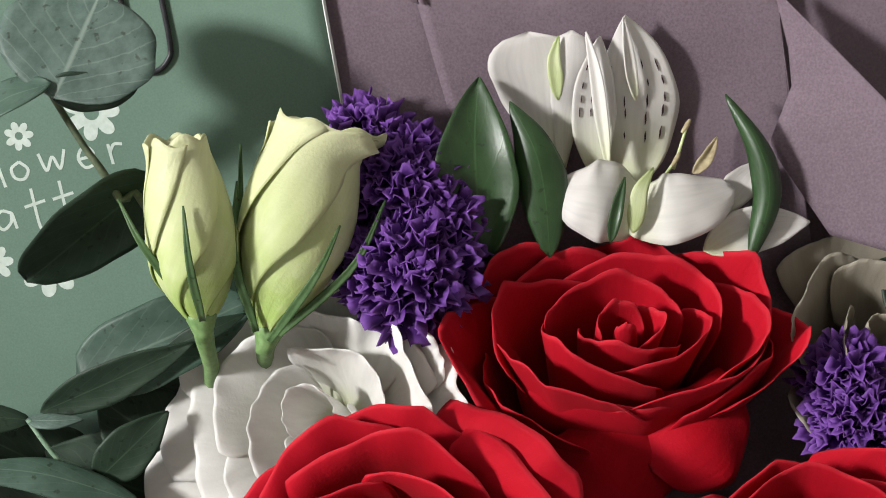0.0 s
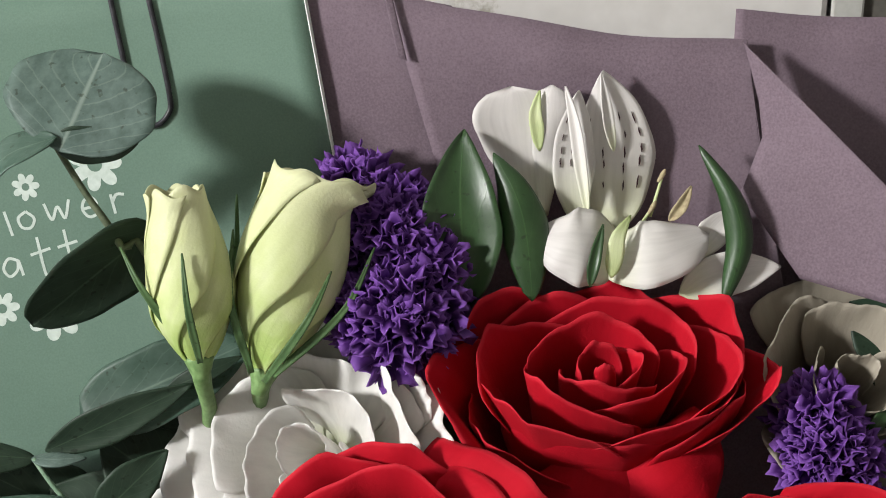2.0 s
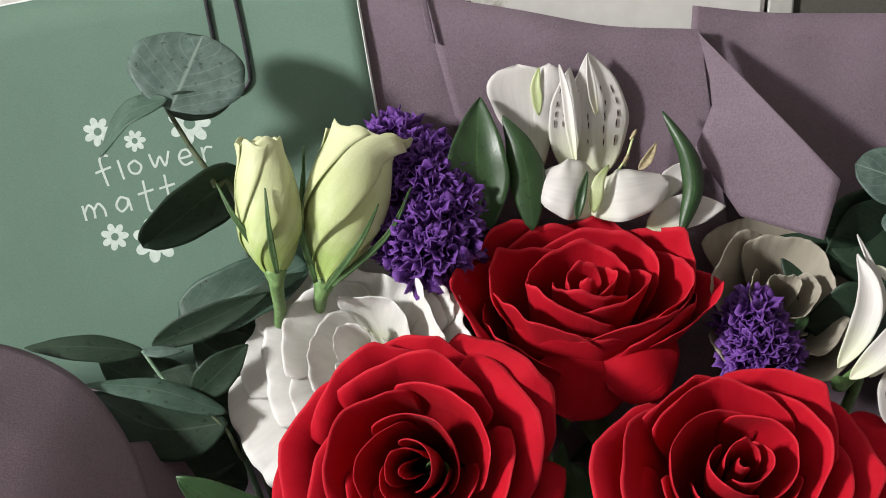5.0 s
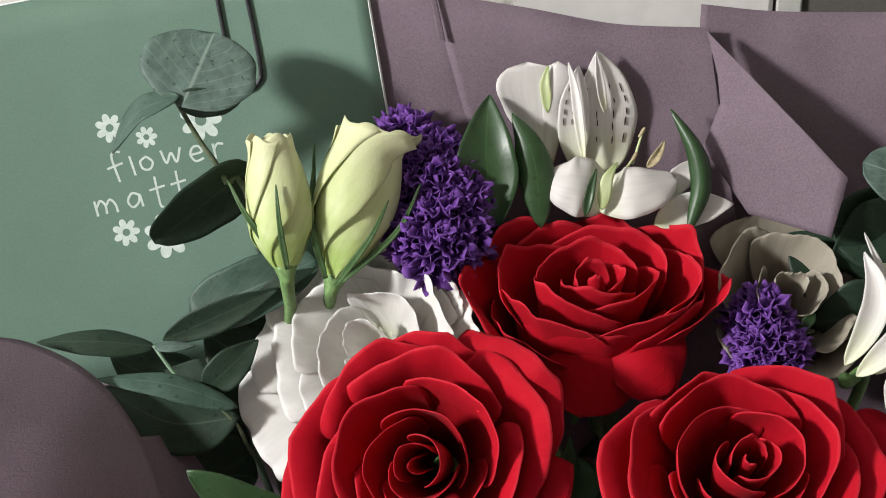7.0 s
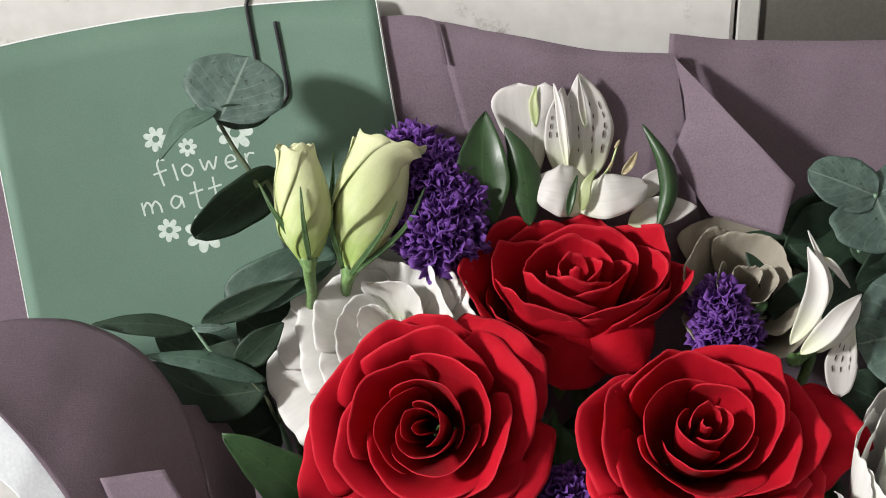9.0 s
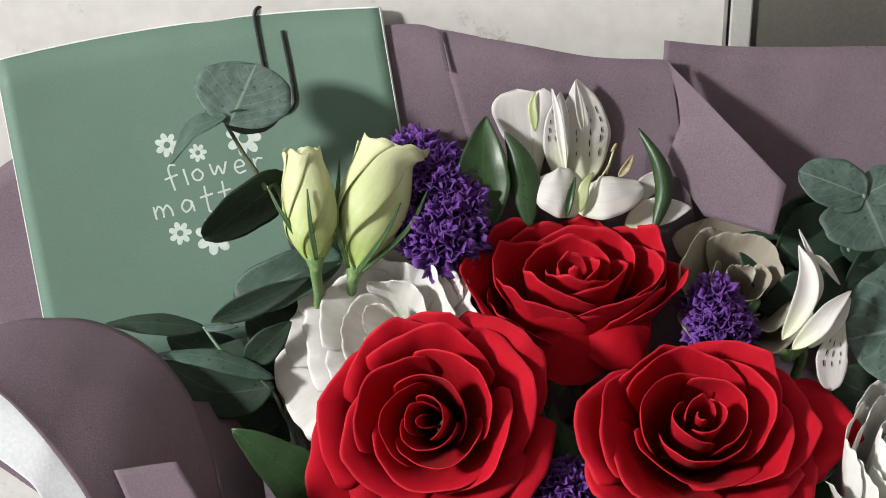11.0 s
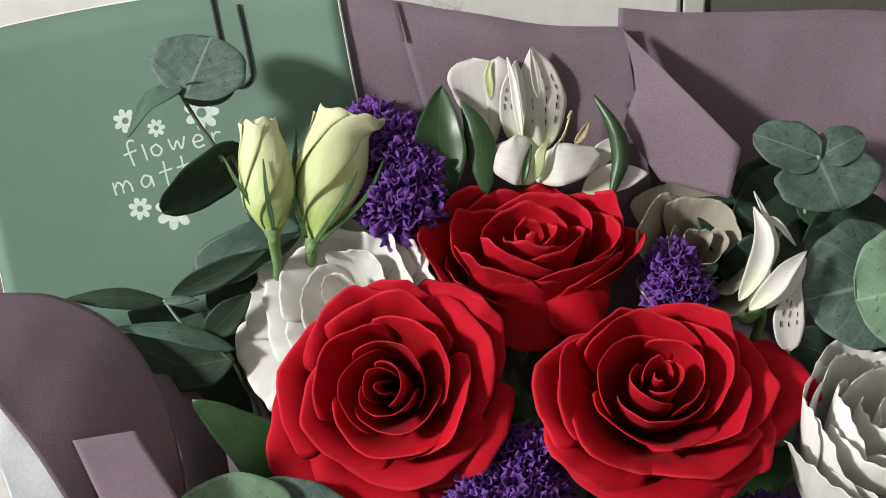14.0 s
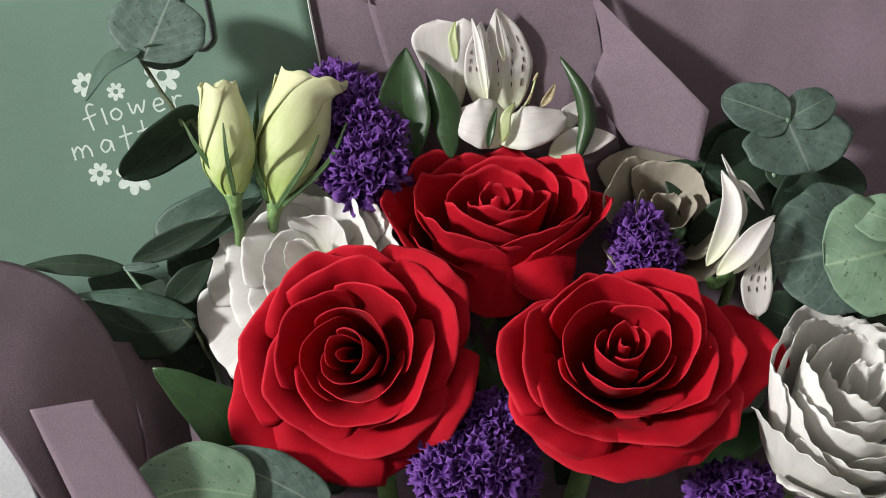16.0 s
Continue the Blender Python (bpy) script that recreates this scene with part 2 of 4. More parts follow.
def part(name, mesh, mat, parent=None, label=""):
    """Links a mesh given in world metres as one object, under a thing or a part."""
    base = BASES.get(parent.name, Vector()) if parent else Vector()
    mesh.transform(Matrix.Translation(-base))
    mesh.materials.append(mat)
    ob = new(name, mesh)
    if parent:
        ob.parent = parent
        BASES[ob.name] = base
    return tagged(ob, label)


def mesh_from(verts, faces, uvs=None, smooth=True):
    me = bpy.data.meshes.new("mesh")
    me.from_pydata([tuple(v) for v in verts], [], faces)
    me.polygons.foreach_set("use_smooth", [smooth] * len(me.polygons))
    if uvs is not None:
        layer = me.uv_layers.new(name="UVMap")
        loops = np.empty(len(me.loops), dtype=np.int32)
        me.loops.foreach_get("vertex_index", loops)
        layer.data.foreach_set("uv", np.asarray(uvs, dtype=np.float32)[loops].ravel())
    me.update()
    return me


def solid_grid(P, thick, flip=False):
    """A closed thin shell round a grid of world points (n along, m across), thinner at its rim."""
    P = np.asarray(P, float)
    n, m, _ = P.shape
    du, dv = np.gradient(P, axis=0), np.gradient(P, axis=1)
    N = np.cross(dv, du)
    N /= np.linalg.norm(N, axis=2, keepdims=True) + 1e-12
    th = np.full((n, m, 1), thick / 2)
    th[0], th[-1], th[:, 0], th[:, -1] = thick * 0.2, thick * 0.2, thick * 0.2, thick * 0.2
    top, bot = (P + N * th).reshape(-1, 3), (P - N * th).reshape(-1, 3)
    idx = np.arange(n * m).reshape(n, m)
    a, b, c, d = idx[:-1, :-1].ravel(), idx[:-1, 1:].ravel(), idx[1:, 1:].ravel(), idx[1:, :-1].ravel()
    k = n * m
    faces = np.concatenate([np.stack([a, b, c, d], 1), np.stack([d, c, b, a], 1) + k]).tolist()
    loop = np.concatenate([idx[0, :], idx[1:, -1], idx[-1, -2::-1], idx[-2:0:-1, 0]])
    nxt = np.roll(loop, -1)
    faces += np.stack([nxt, loop, loop + k, nxt + k], 1).tolist()
    uu, vv = np.meshgrid(np.linspace(0, 1, m), np.linspace(0, 1, n))
    uv = np.stack([uu, vv], 2).reshape(-1, 2)
    return mesh_from(np.concatenate([top, bot]), faces, np.concatenate([uv, uv]))


def spline(points, n):
    """n points along a smooth curve through the given ones."""
    p = np.asarray(points, float)
    if len(p) == 2:
        return p[0] + (p[1] - p[0]) * np.linspace(0, 1, n)[:, None]
    q = np.concatenate([[2 * p[0] - p[1]], p, [2 * p[-1] - p[-2]]])
    out = []
    for x in np.linspace(0, len(p) - 1, n):
        i = min(int(x), len(p) - 2)
        t = x - i
        a, b, c, d = q[i], q[i + 1], q[i + 2], q[i + 3]
        out.append(0.5 * (2 * b + (c - a) * t + (2 * a - 5 * b + 4 * c - d) * t**2 + (3 * b - a - 3 * c + d) * t**3))
    return np.array(out)


SHAPES = {
    "leaf": lambda t: np.sin(np.pi * np.clip(t, 0, 1) ** 0.8) ** 0.85,
    "round": lambda t: np.sqrt(np.clip(1 - (2 * t - 1) ** 2, 0, 1)),
    "egg": lambda t: np.sqrt(np.clip(1 - (2 * t**0.8 - 1) ** 2, 0, 1)),
    "petal": lambda t: np.clip(0.25 + 1.2 * t, 0, 1) * np.sqrt(np.clip(1 - t**5, 0, 1)),
    "spoon": lambda t: (0.2 + 0.8 * np.sin(np.pi / 2 * np.clip(t * 1.4, 0, 1)) ** 1.5) * np.sqrt(np.clip(1 - t**4, 0, 1)),
    "fan": lambda t: np.clip(0.16 + 1.15 * t, 0, 1) ** 0.9 * (1 - np.clip((t - 0.72) / 0.28, 0, 1) ** 2.6) ** 0.5,
    "spike": lambda t: (1 - t) ** 0.7 * np.clip(0.5 + 2 * t, 0, 1),
    "strap": lambda t: np.ones_like(t),
}


def blade_grid(spine, half, shape="leaf", face=(0, 0, 1), cup=0.0, ruffle=0.0, waves=3.0, twist=0.0, n=22, m=13, seed=0):
    """Grid, in bouquet centimetres, of a leaf or petal along a spine. face: the way its upper side looks."""
    rng = np.random.RandomState(seed)
    c = spline(spine, n)
    t = np.linspace(0, 1, n)
    tan = np.gradient(c, axis=0)
    tan /= np.linalg.norm(tan, axis=1, keepdims=True)
    side = np.cross(tan, np.asarray(face, float))
    side /= np.linalg.norm(side, axis=1, keepdims=True)
    nor = np.cross(side, tan)
    ang = twist * t
    side, nor = side * np.cos(ang)[:, None] + nor * np.sin(ang)[:, None], nor * np.cos(ang)[:, None] - side * np.sin(ang)[:, None]
    w = half * SHAPES[shape](t) + 0.012
    s = np.linspace(-1, 1, m)
    ph = rng.uniform(0, 6.28, 4)
    lift = cup * s[None, :] ** 2 * w[:, None] + ruffle * np.abs(s)[None, :] ** 1.5 * np.sin(waves * 6.28 * t[:, None] + ph[0] + (s[None, :] > 0) * ph[1])
    lift = lift + 0.03 * half * np.sin(5 * t[:, None] + ph[2]) * np.cos(3 * s[None, :] + ph[3])
    edge = 1 + 0.025 * np.sin(17 * t[:, None] + ph[1] + 2 * s[None, :])
    return c[:, None] + side[:, None] * (s[None, :] * w[:, None] * edge)[..., None] + nor[:, None] * lift[..., None]


def blade(name, parent, mat, spine, half, shape="leaf", thick=0.05, label="", **how):
    return part(name, solid_grid(bw(blade_grid(spine, half, shape, **how)), thick * 0.01), mat, parent, label)


def tube_mesh(points, radii, sides=10, n=24):
    """A round, tapered, capped stem through points in bouquet centimetres."""
    c = spline(points, n)
    r = np.interp(np.linspace(0, 1, n), np.linspace(0, 1, len(radii)), radii)
    tan = np.gradient(c, axis=0)
    tan /= np.linalg.norm(tan, axis=1, keepdims=True)
    ref = np.array([0.31, 0.17, 0.93])
    a = np.cross(tan, ref)
    a /= np.linalg.norm(a, axis=1, keepdims=True)
    b = np.cross(tan, a)
    th = np.linspace(0, 2 * np.pi, sides, endpoint=False)
    P = c[:, None] + (a[:, None] * np.cos(th)[None, :, None] + b[:, None] * np.sin(th)[None, :, None]) * r[:, None, None]
    V = bw(P.reshape(-1, 3))
    idx = np.arange(n * sides).reshape(n, sides)
    faces = []
    for i in range(n - 1):
        for j in range(sides):
            k = (j + 1) % sides
            faces.append([idx[i, j], idx[i, k], idx[i + 1, k], idx[i + 1, j]])
    faces += [idx[0, ::-1].tolist(), idx[-1].tolist()]
    u, v = np.meshgrid(np.linspace(0, 1, sides), np.linspace(0, 1, n))
    return mesh_from(V, faces, np.stack([u, v], 2).reshape(-1, 2))


def tube(name, parent, mat, points, radii, **how):
    return part(name, tube_mesh(points, radii, **how), mat, parent)


def flower_frame(centre, axis, turn=0.0):
    """Rows of a flower's own axes in bouquet centimetres: it opens along axis."""
    z = np.asarray(axis, float) / np.linalg.norm(axis)
    x = np.cross((0, 1, 0.001), z)
    x /= np.linalg.norm(x)
    y = np.cross(z, x)
    c, s = math.cos(turn), math.sin(turn)
    return np.stack([c * x + s * y, c * y - s * x, z]), np.asarray(centre, float)


def place(P, fr):
    return bw(P @ fr[0] + fr[1])


def cup_petal(R, H, phi, half, base=(0.35, -3.0), lip=0.4, roll=0.6, edge=0.22, point=0.05, spiral=0.06, ruffle=0.0, waves=3.0,
              twist=0.0, n=20, m=19, seed=0, belly=1.0, corner=0.0):
    """Grid of one petal of a cupped flower about +z: it rises from the base to a rim of radius R at height H and rolls outwards by lip."""
    rng = np.random.RandomState(seed)
    ph = rng.uniform(0, 6.28, 6)
    lean = rng.uniform(-0.25, 0.25)
    s, r = np.linspace(-1, 1, m)[None, :], np.linspace(0, 1, n)[:, None]
    top = 1 - edge * np.abs(s) ** 2.6 + point * np.exp(-((s / 0.16) ** 2)) + 0.016 * np.sin(5 * s + ph[0]) + 0.006 * np.sin(13 * s + ph[1]) + 0.003 * np.sin(27 * s + ph[2])
    q = r * top
    b0, b1 = base
    rad = (1 - q) ** 2 * b0 + 2 * q * (1 - q) * (R * belly) + q**2 * R
    hgt = (1 - q) ** 2 * b1 + 2 * q * (1 - q) * (b1 * 0.42 + H * 0.2) + q**2 * H
    k = np.clip((r - 0.60) / 0.40, 0, 1) ** 2
    out = lip * k * (1 - 0.45 * roll * np.abs(s))
    rad, hgt = rad + 0.75 * out, hgt - 0.35 * out - lip * k * roll * 1.1 * np.abs(s) ** 1.5
    wide = np.clip(0.30 + 1.5 * r, 0, 1)
    wide = wide * (1 - 0.10 * np.clip((r - 0.75) / 0.25, 0, 1) ** 2)
    ang = phi + half * s * wide + twist * r
    rad = rad * (1 + spiral * s * np.clip(r * 1.5, 0, 1)) + 0.03 * R * r * np.sin(2.6 * s + ph[1]) + 0.012 * R * r * np.sin(6.5 * s + 5 * r + ph[3]) + 0.006 * R * r**2 * np.sin(15 * s + 4 * r + ph[4])
    hgt = hgt + 0.05 * r * np.sin(3.1 * s + ph[2])
    rad = rad + corner * R * r**1.7 * (1.15 * np.exp(-np.abs(s - lean) / 0.40) - 0.40)
    if ruffle:
        f = r**2.6
        rad = rad + ruffle * f * np.sin(waves * 3.14 * s + ph[3])
        hgt = hgt + 0.7 * ruffle * f * np.sin(waves * 2.7 * s + ph[4]) + 0.42 * ruffle * f**3 * np.sin(waves * 9.0 * s + ph[5]) + 0.34 * ruffle * f**4 * np.sin(waves * 21.0 * s + ph[2])
    return np.stack([rad * np.cos(ang), rad * np.sin(ang), hgt * np.ones_like(ang)], 2)


def whorl(t, fr, rows, mat, base, thick=0.0004, spiral=0.10, edge=0.12, roll=0.6, corner=0.13, wobble=0.04, seed=1, belly=(1.05, 0.95), ruffle=0.0, waves=2.0, n=26, m=29, squash=1.0):
    """Petals of one flower, inner ones first. rows: direction and half width in degrees, rim radius, rim height, outward roll, point."""
    rng = np.random.RandomState(seed)
    for i, (phi, half, R, H, lip, point) in enumerate(rows):
        x = (i + 0.5) / len(rows)
        P = cup_petal(R, H, radians(phi), radians(half), base=(0.25 + 0.3 * x, base), lip=lip, roll=roll * rng.uniform(0.7, 1.2), edge=edge * rng.uniform(0.7, 1.3), point=point,
                      spiral=spiral * (1.2 - 0.6 * x), belly=belly[0] + (belly[1] - belly[0]) * x, corner=corner * x**0.5 * rng.uniform(0.5, 1.4), ruffle=ruffle * rng.uniform(0.6, 1.2), waves=waves,
                      seed=seed * 100 + i, n=n, m=m)
        tilt = np.array(Euler((rng.uniform(-1, 1) * wobble, rng.uniform(-1, 1) * wobble, 0)).to_matrix())
        part("petal", solid_grid(place(P @ tilt.T * np.array((1, squash, 1)), fr), thick), mat, t)


def rose(centre, axis, rows, label, base=-3.0, seed=1, stem=None, turn=0.0, belly=(1.05, 1.0), squash=1.0):
    """A full open rose: petals wound round a tight heart, the outer ones rolled back to soft points."""
    fr = flower_frame(centre, axis, turn)
    t = thing("rose", place(np.array([0, 0, base - 0.4]), fr), label, "flower", "red roses")
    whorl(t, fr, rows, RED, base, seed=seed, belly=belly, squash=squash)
    for i in range(5):
        P = cup_petal(1.9, base + 0.1, i * 1.2566, 0.28, base=(0.3, base - 0.3), lip=0.3, edge=0.5, point=0.6, seed=seed + i, n=10, m=7)
        part("sepal", solid_grid(place(P, fr), 0.0006), SEPAL, t, "green sepal under the rose")
    if stem:
        foot = np.array([0, 0, base - 0.2]) @ fr[0] + fr[1]
        tube("stem", t, STEM, [foot, foot * 0.6 + np.array(stem) * 0.4, stem], [0.38, 0.28, 0.25])
    return t


def ruffled_flower(name, centre, axis, rows, label, mat, base=-2.4, seed=1, turn=0.0, ruffle=0.10, waves=2.0, stem=None, group="", belly=(0.9, 0.75), edge=0.10, roll=0.2):
    """A lisianthus: broad satin petals with crimped rims."""
    fr = flower_frame(centre, axis, turn)
    t = thing(name, place(np.array([0, 0, base]), fr), label, "flower", group)
    whorl(t, fr, rows, mat, base, thick=0.0003, spiral=0.08, edge=edge, roll=roll, corner=0.0, wobble=0.06, seed=seed, belly=belly, ruffle=ruffle, waves=waves, n=26, m=49)
    if stem:
        foot = np.array([0, 0, base]) @ fr[0] + fr[1]
        tube("stem", t, STEM, [foot, foot * 0.6 + np.array(stem) * 0.4, stem], [0.22, 0.18, 0.16])
    return t


# ------------------------------------------------------------------ room
def box_mesh(x0, x1, y0, y1, z0, z1, bevel=0.0):
    bm = bmesh.new()
    bmesh.ops.create_cube(bm, size=1.0)
    bmesh.ops.scale(bm, vec=(x1 - x0, y1 - y0, z1 - z0), verts=bm.verts)
    bmesh.ops.translate(bm, vec=((x0 + x1) / 2, (y0 + y1) / 2, (z0 + z1) / 2), verts=bm.verts)
    if bevel:
        bmesh.ops.bevel(bm, geom=bm.edges[:], offset=bevel, segments=2, affect="EDGES", profile=0.5)
    me = bpy.data.meshes.new("mesh")
    bm.to_mesh(me)
    bm.free()
    return me


def structure(name, mesh, mat, label, category):
    return tagged(part(name, mesh, mat), label, category, kind="structure")


WALL_Y = 0.051
EDGE_X = 0.0825
structure("wall_north", box_mesh(-1.70, EDGE_X, WALL_Y, WALL_Y + 0.12, -0.75, 2.00, 0.0015), PLASTER, "white plastered wall with small pits and specks", "wall")
structure("trim", box_mesh(EDGE_X + 0.0008, EDGE_X + 0.0078, WALL_Y + 0.0005, WALL_Y + 0.11, -0.75, 2.00, 0.0006), TRIM, "light grey edge strip beside the wall", "trim")
structure("wall_alcove", box_mesh(EDGE_X + 0.0080, 2.2, WALL_Y + 0.002, WALL_Y + 0.12, -0.75, 2.00), GREY, "dark grey matt panel beside the white wall", "wall")
structure("floor", box_mesh(-1.82, 2.32, -3.2, WALL_Y + 0.12, -0.85, -0.752), FLOORING, "brown wooden floor of the room", "floor")
structure("ceiling", box_mesh(-1.82, 2.32, -3.2, WALL_Y + 0.12, 2.002, 2.10), ROOM, "off-white painted ceiling", "ceiling")
structure("wall_east", box_mesh(2.202, 2.32, -3.2, WALL_Y + 0.118, -0.75, 2.00), ROOM, "off-white painted wall", "wall")
structure("wall_south", box_mesh(-1.698, 2.2, -3.2, -3.08, -0.75, 2.00), ROOM, "off-white painted wall", "wall")
# west wall with the window opening: y -1.19 to -0.19, z 0.85 to 1.85
for y0, y1, z0, z1 in ((-3.2, -1.19, -0.75, 2.00), (-0.19, WALL_Y + 0.118, -0.75, 2.00), (-1.188, -0.192, -0.75, 0.85), (-1.188, -0.192, 1.84, 2.00)):
    structure("wall_west", box_mesh(-1.82, -1.702, y0, y1, z0, z1), ROOM, "off-white painted wall round the window", "wall")
window = tagged(thing("window_1", (-1.76, -0.69, 0.85), "white framed window letting in daylight", "window"), kind="structure")
for y0, y1, z0, z1 in ((-1.186, -1.14, 0.852, 1.838), (-0.24, -0.194, 0.852, 1.838), (-1.139, -0.241, 0.852, 0.895), (-1.139, -0.241, 1.795, 1.838)):
    part("window_frame", box_mesh(-1.79, -1.74, y0, y1, z0, z1, 0.004), CARD_EDGE, window)

# table with a white cloth
table = thing("table", (0.1, -0.35, -0.75), "table covered with a white cloth", "table")
part("tabletop", box_mesh(-0.75, 0.95, -0.75, 0.040, -0.035, -0.0035, 0.004), FLOORING, table)
for x in (-0.70, 0.90):
    for y in (-0.70, -0.03):
        part("leg", box_mesh(x - 0.03, x + 0.03, y - 0.03, y + 0.03, -0.75, -0.036, 0.004), FLOORING, table)
gx, gy = np.meshgrid(np.linspace(-0.75, 0.95, 60), np.linspace(0.040, -0.75, 40))
gz = 0.0006 * np.sin(gx * 23 + gy * 9) * np.sin(gy * 31) - 0.0010
tagged(part("tablecloth", solid_grid(np.stack([gx, gy, gz], 2), 0.0016), CLOTH), "white woven tablecloth lying flat on the table", "tablecloth")


# ------------------------------------------------------------------ wrapping
def sheet_grid(top, bottom, n=26, m=40, wrinkle=0.05, seed=0, bulge=0.0, sharp=False):
    """Grid in bouquet centimetres lofted between two edges, with soft creases."""
    if sharp:
        k = np.linspace(0, len(top) - 1, m)
        a, b = (np.stack([np.interp(k, range(len(e)), np.array(e)[:, c]) for c in range(3)], 1) for e in (top, bottom))
    else:
        a, b = spline(top, m), spline(bottom, m)
    t = np.linspace(0, 1, n)[:, None, None]
    P = a[None] * (1 - t) + b[None] * t
    rng = np.random.RandomState(seed)
    for k in range(5):
        d, ph, f = rng.uniform(-1, 1, 2), rng.uniform(0, 6.28), rng.uniform(0.5, 1.6)
        P[..., 2] += wrinkle / (1 + 0.4 * k) * np.sin(f * (d[0] * P[..., 0] + d[1] * P[..., 1]) * (1 + 0.6 * k) + ph)
    P[..., 2] += wrinkle * 0.35 * np.sin(2.3 * P[..., 0] + 1.1 * np.sin(0.9 * P[..., 1])) * np.sin(1.7 * P[..., 1] + seed)
    P[..., 2] += bulge * np.sin(np.pi * t[..., 0]) * np.sin(np.pi * np.linspace(0, 1, m))[None, :]
    return P


def sheet(name, parent, mat, top, bottom, thick=0.03, label="", **how):
    return part(name, solid_grid(bw(sheet_grid(top, bottom, **how)), thick * 0.01), mat, parent, label)


FOOT = (1.0, -28.3, -10.8)
wrap = thing("bouquet_wrap", px_free(*FOOT), "mauve non-woven paper wrapped in folds round the bouquet", "wrapping paper")
sheet("back_sheet", wrap, MAUVE, [(-21.89, -2.89, -3.20), (-15.35, 2.02, -3.20), (-8.79, 6.01, -3.15), (-2.59, 6.77, -2.58), (-0.88, 6.61, -2.42), (0.29, 6.40, -2.42)],
      [(-9.0, -12.0, -4.6), (-6.5, -12.0, -4.6), (-4.0, -12.0, -4.6), (-1.0, -12.0, -4.6), (0.6, -12.0, -4.6), (2.0, -12.0, -4.6)], seed=1, wrinkle=0.02)
sheet("back_sheet", wrap, MAUVE, [(-1.05, 6.55, -2.22), (1.36, 6.19, -2.18), (3.85, 5.76, -2.15), (6.10, 5.67, -2.05), (6.30, 5.60, -2.05)],
      [(4.4, -12.0, -4.3), (5.5, -12.0, -4.3), (6.8, -12.0, -4.3), (8.2, -12.0, -4.3), (9.5, -12.0, -4.2)], seed=2, wrinkle=0.02)
sheet("back_sheet", wrap, MAUVE, [(6.15, 6.31, -2.32), (8.16, 6.14, -2.36), (10.99, 6.12, -2.20), (14.15, 6.08, -2.00), (19.64, 5.30, -1.50)],
      [(5.6, -12.0, -5.2), (7.5, -12.0, -5.2), (9.5, -12.0, -5.0), (11.0, -12.0, -4.8), (13.0, -12.0, -4.6)], seed=3, wrinkle=0.02)
sheet("folded_edge", wrap, MAUVE_INNER, [(-1.10, 6.55, -2.12), (-0.93, 6.54, -2.12)], [(-0.82, 5.32, -2.22), (-0.64, 5.26, -2.22)], seed=9, wrinkle=0.0, n=8, m=6)
sheet("folded_corner", wrap, MAUVE, [(6.20, 5.58, -1.85), (7.37, 4.25, -1.20), (8.60, 2.90, -0.75), (9.68, 1.71, -0.50), (9.34, 0.17, -0.80)],
      [(6.29, 5.38, -1.95), (6.55, 4.37, -1.95), (6.63, 3.66, -2.00), (6.19, 2.51, -2.00), (7.37, 0.76, -1.80)], seed=4, wrinkle=0.012, n=14, m=41, sharp=True)
# side flaps turned in at the front
sheet("side_flap", wrap, MAUVE_INNER, [(-16.62, -4.04, 2.50), (-14.31, -2.70, 0.40), (-12.52, -2.49, -0.60), (-11.20, -2.71, -0.90), (-9.67, -3.48, -0.60), (-8.48, -4.82, -0.20), (-7.76, -6.45, 0.20), (-7.29, -8.76, 0.60), (-7.0, -11.5, 0.8)],
      [(-14.91, -3.53, 2.80), (-13.34, -4.46, 3.20), (-12.46, -5.23, 3.50), (-11.77, -5.97, 3.70), (-10.96, -6.96, 3.80), (-10.17, -8.20, 3.80), (-9.42, -9.50, 3.60), (-8.66, -10.66, 3.40), (-8.6, -13.0, 3.0)], seed=5, wrinkle=0.05, bulge=0.5)
sheet("inner_fold", wrap, MAUVE_INNER, [(-8.44, -5.01, -0.40), (-7.98, -6.15, -0.10), (-7.51, -7.47, 0.20), (-7.22, -9.14, 0.40)],
      [(-7.62, -5.29, -2.60), (-6.88, -6.43, -2.40), (-6.49, -7.65, -2.20), (-6.11, -9.76, -2.00)], seed=6, wrinkle=0.05)
sheet("paper_strip", wrap, MAUVE, [(-10.11, -6.59, 3.30), (-9.24, -6.46, 3.20), (-8.35, -6.34, 3.10)],
      [(-8.34, -10.27, 3.60), (-7.18, -10.07, 3.50), (-6.09, -9.87, 3.40)], seed=7, wrinkle=0.02, n=18, m=12)
# the cone below, gathered at the waist and flared at the foot
th = np.linspace(0, 2 * np.pi, 73)
rings = []
for z, r in ((0.195, 0.115), (0.165, 0.095), (0.13, 0.070), (0.10, 0.048), (0.085, 0.036), (0.07, 0.036), (0.04, 0.048), (0.001, 0.062)):
    pleat = 1 + 0.05 * np.sin(11 * th) + 0.025 * np.sin(23 * th + 1.0)
    rings.append(np.stack([0.012 + 1.12 * r * pleat * np.cos(th), -0.022 + np.minimum(r * pleat * np.sin(th), 0.060), z + 0 * th], 1))
part("cone", solid_grid(spline(np.array(rings).reshape(8, -1), 40).reshape(40, 73, 3), 0.0006), MAUVE, wrap, "pleated mauve paper cone")
part("ribbon", solid_grid(np.stack([np.stack([0.012 + 1.12 * 0.0385 * np.cos(th), -0.022 + 0.0385 * np.sin(th), z + 0.001 * np.sin(3 * th)], 1) for z in np.linspace(0.070, 0.086, 6)]), 0.0008), MAUVE_INNER, wrap, "flat ribbon round the waist")
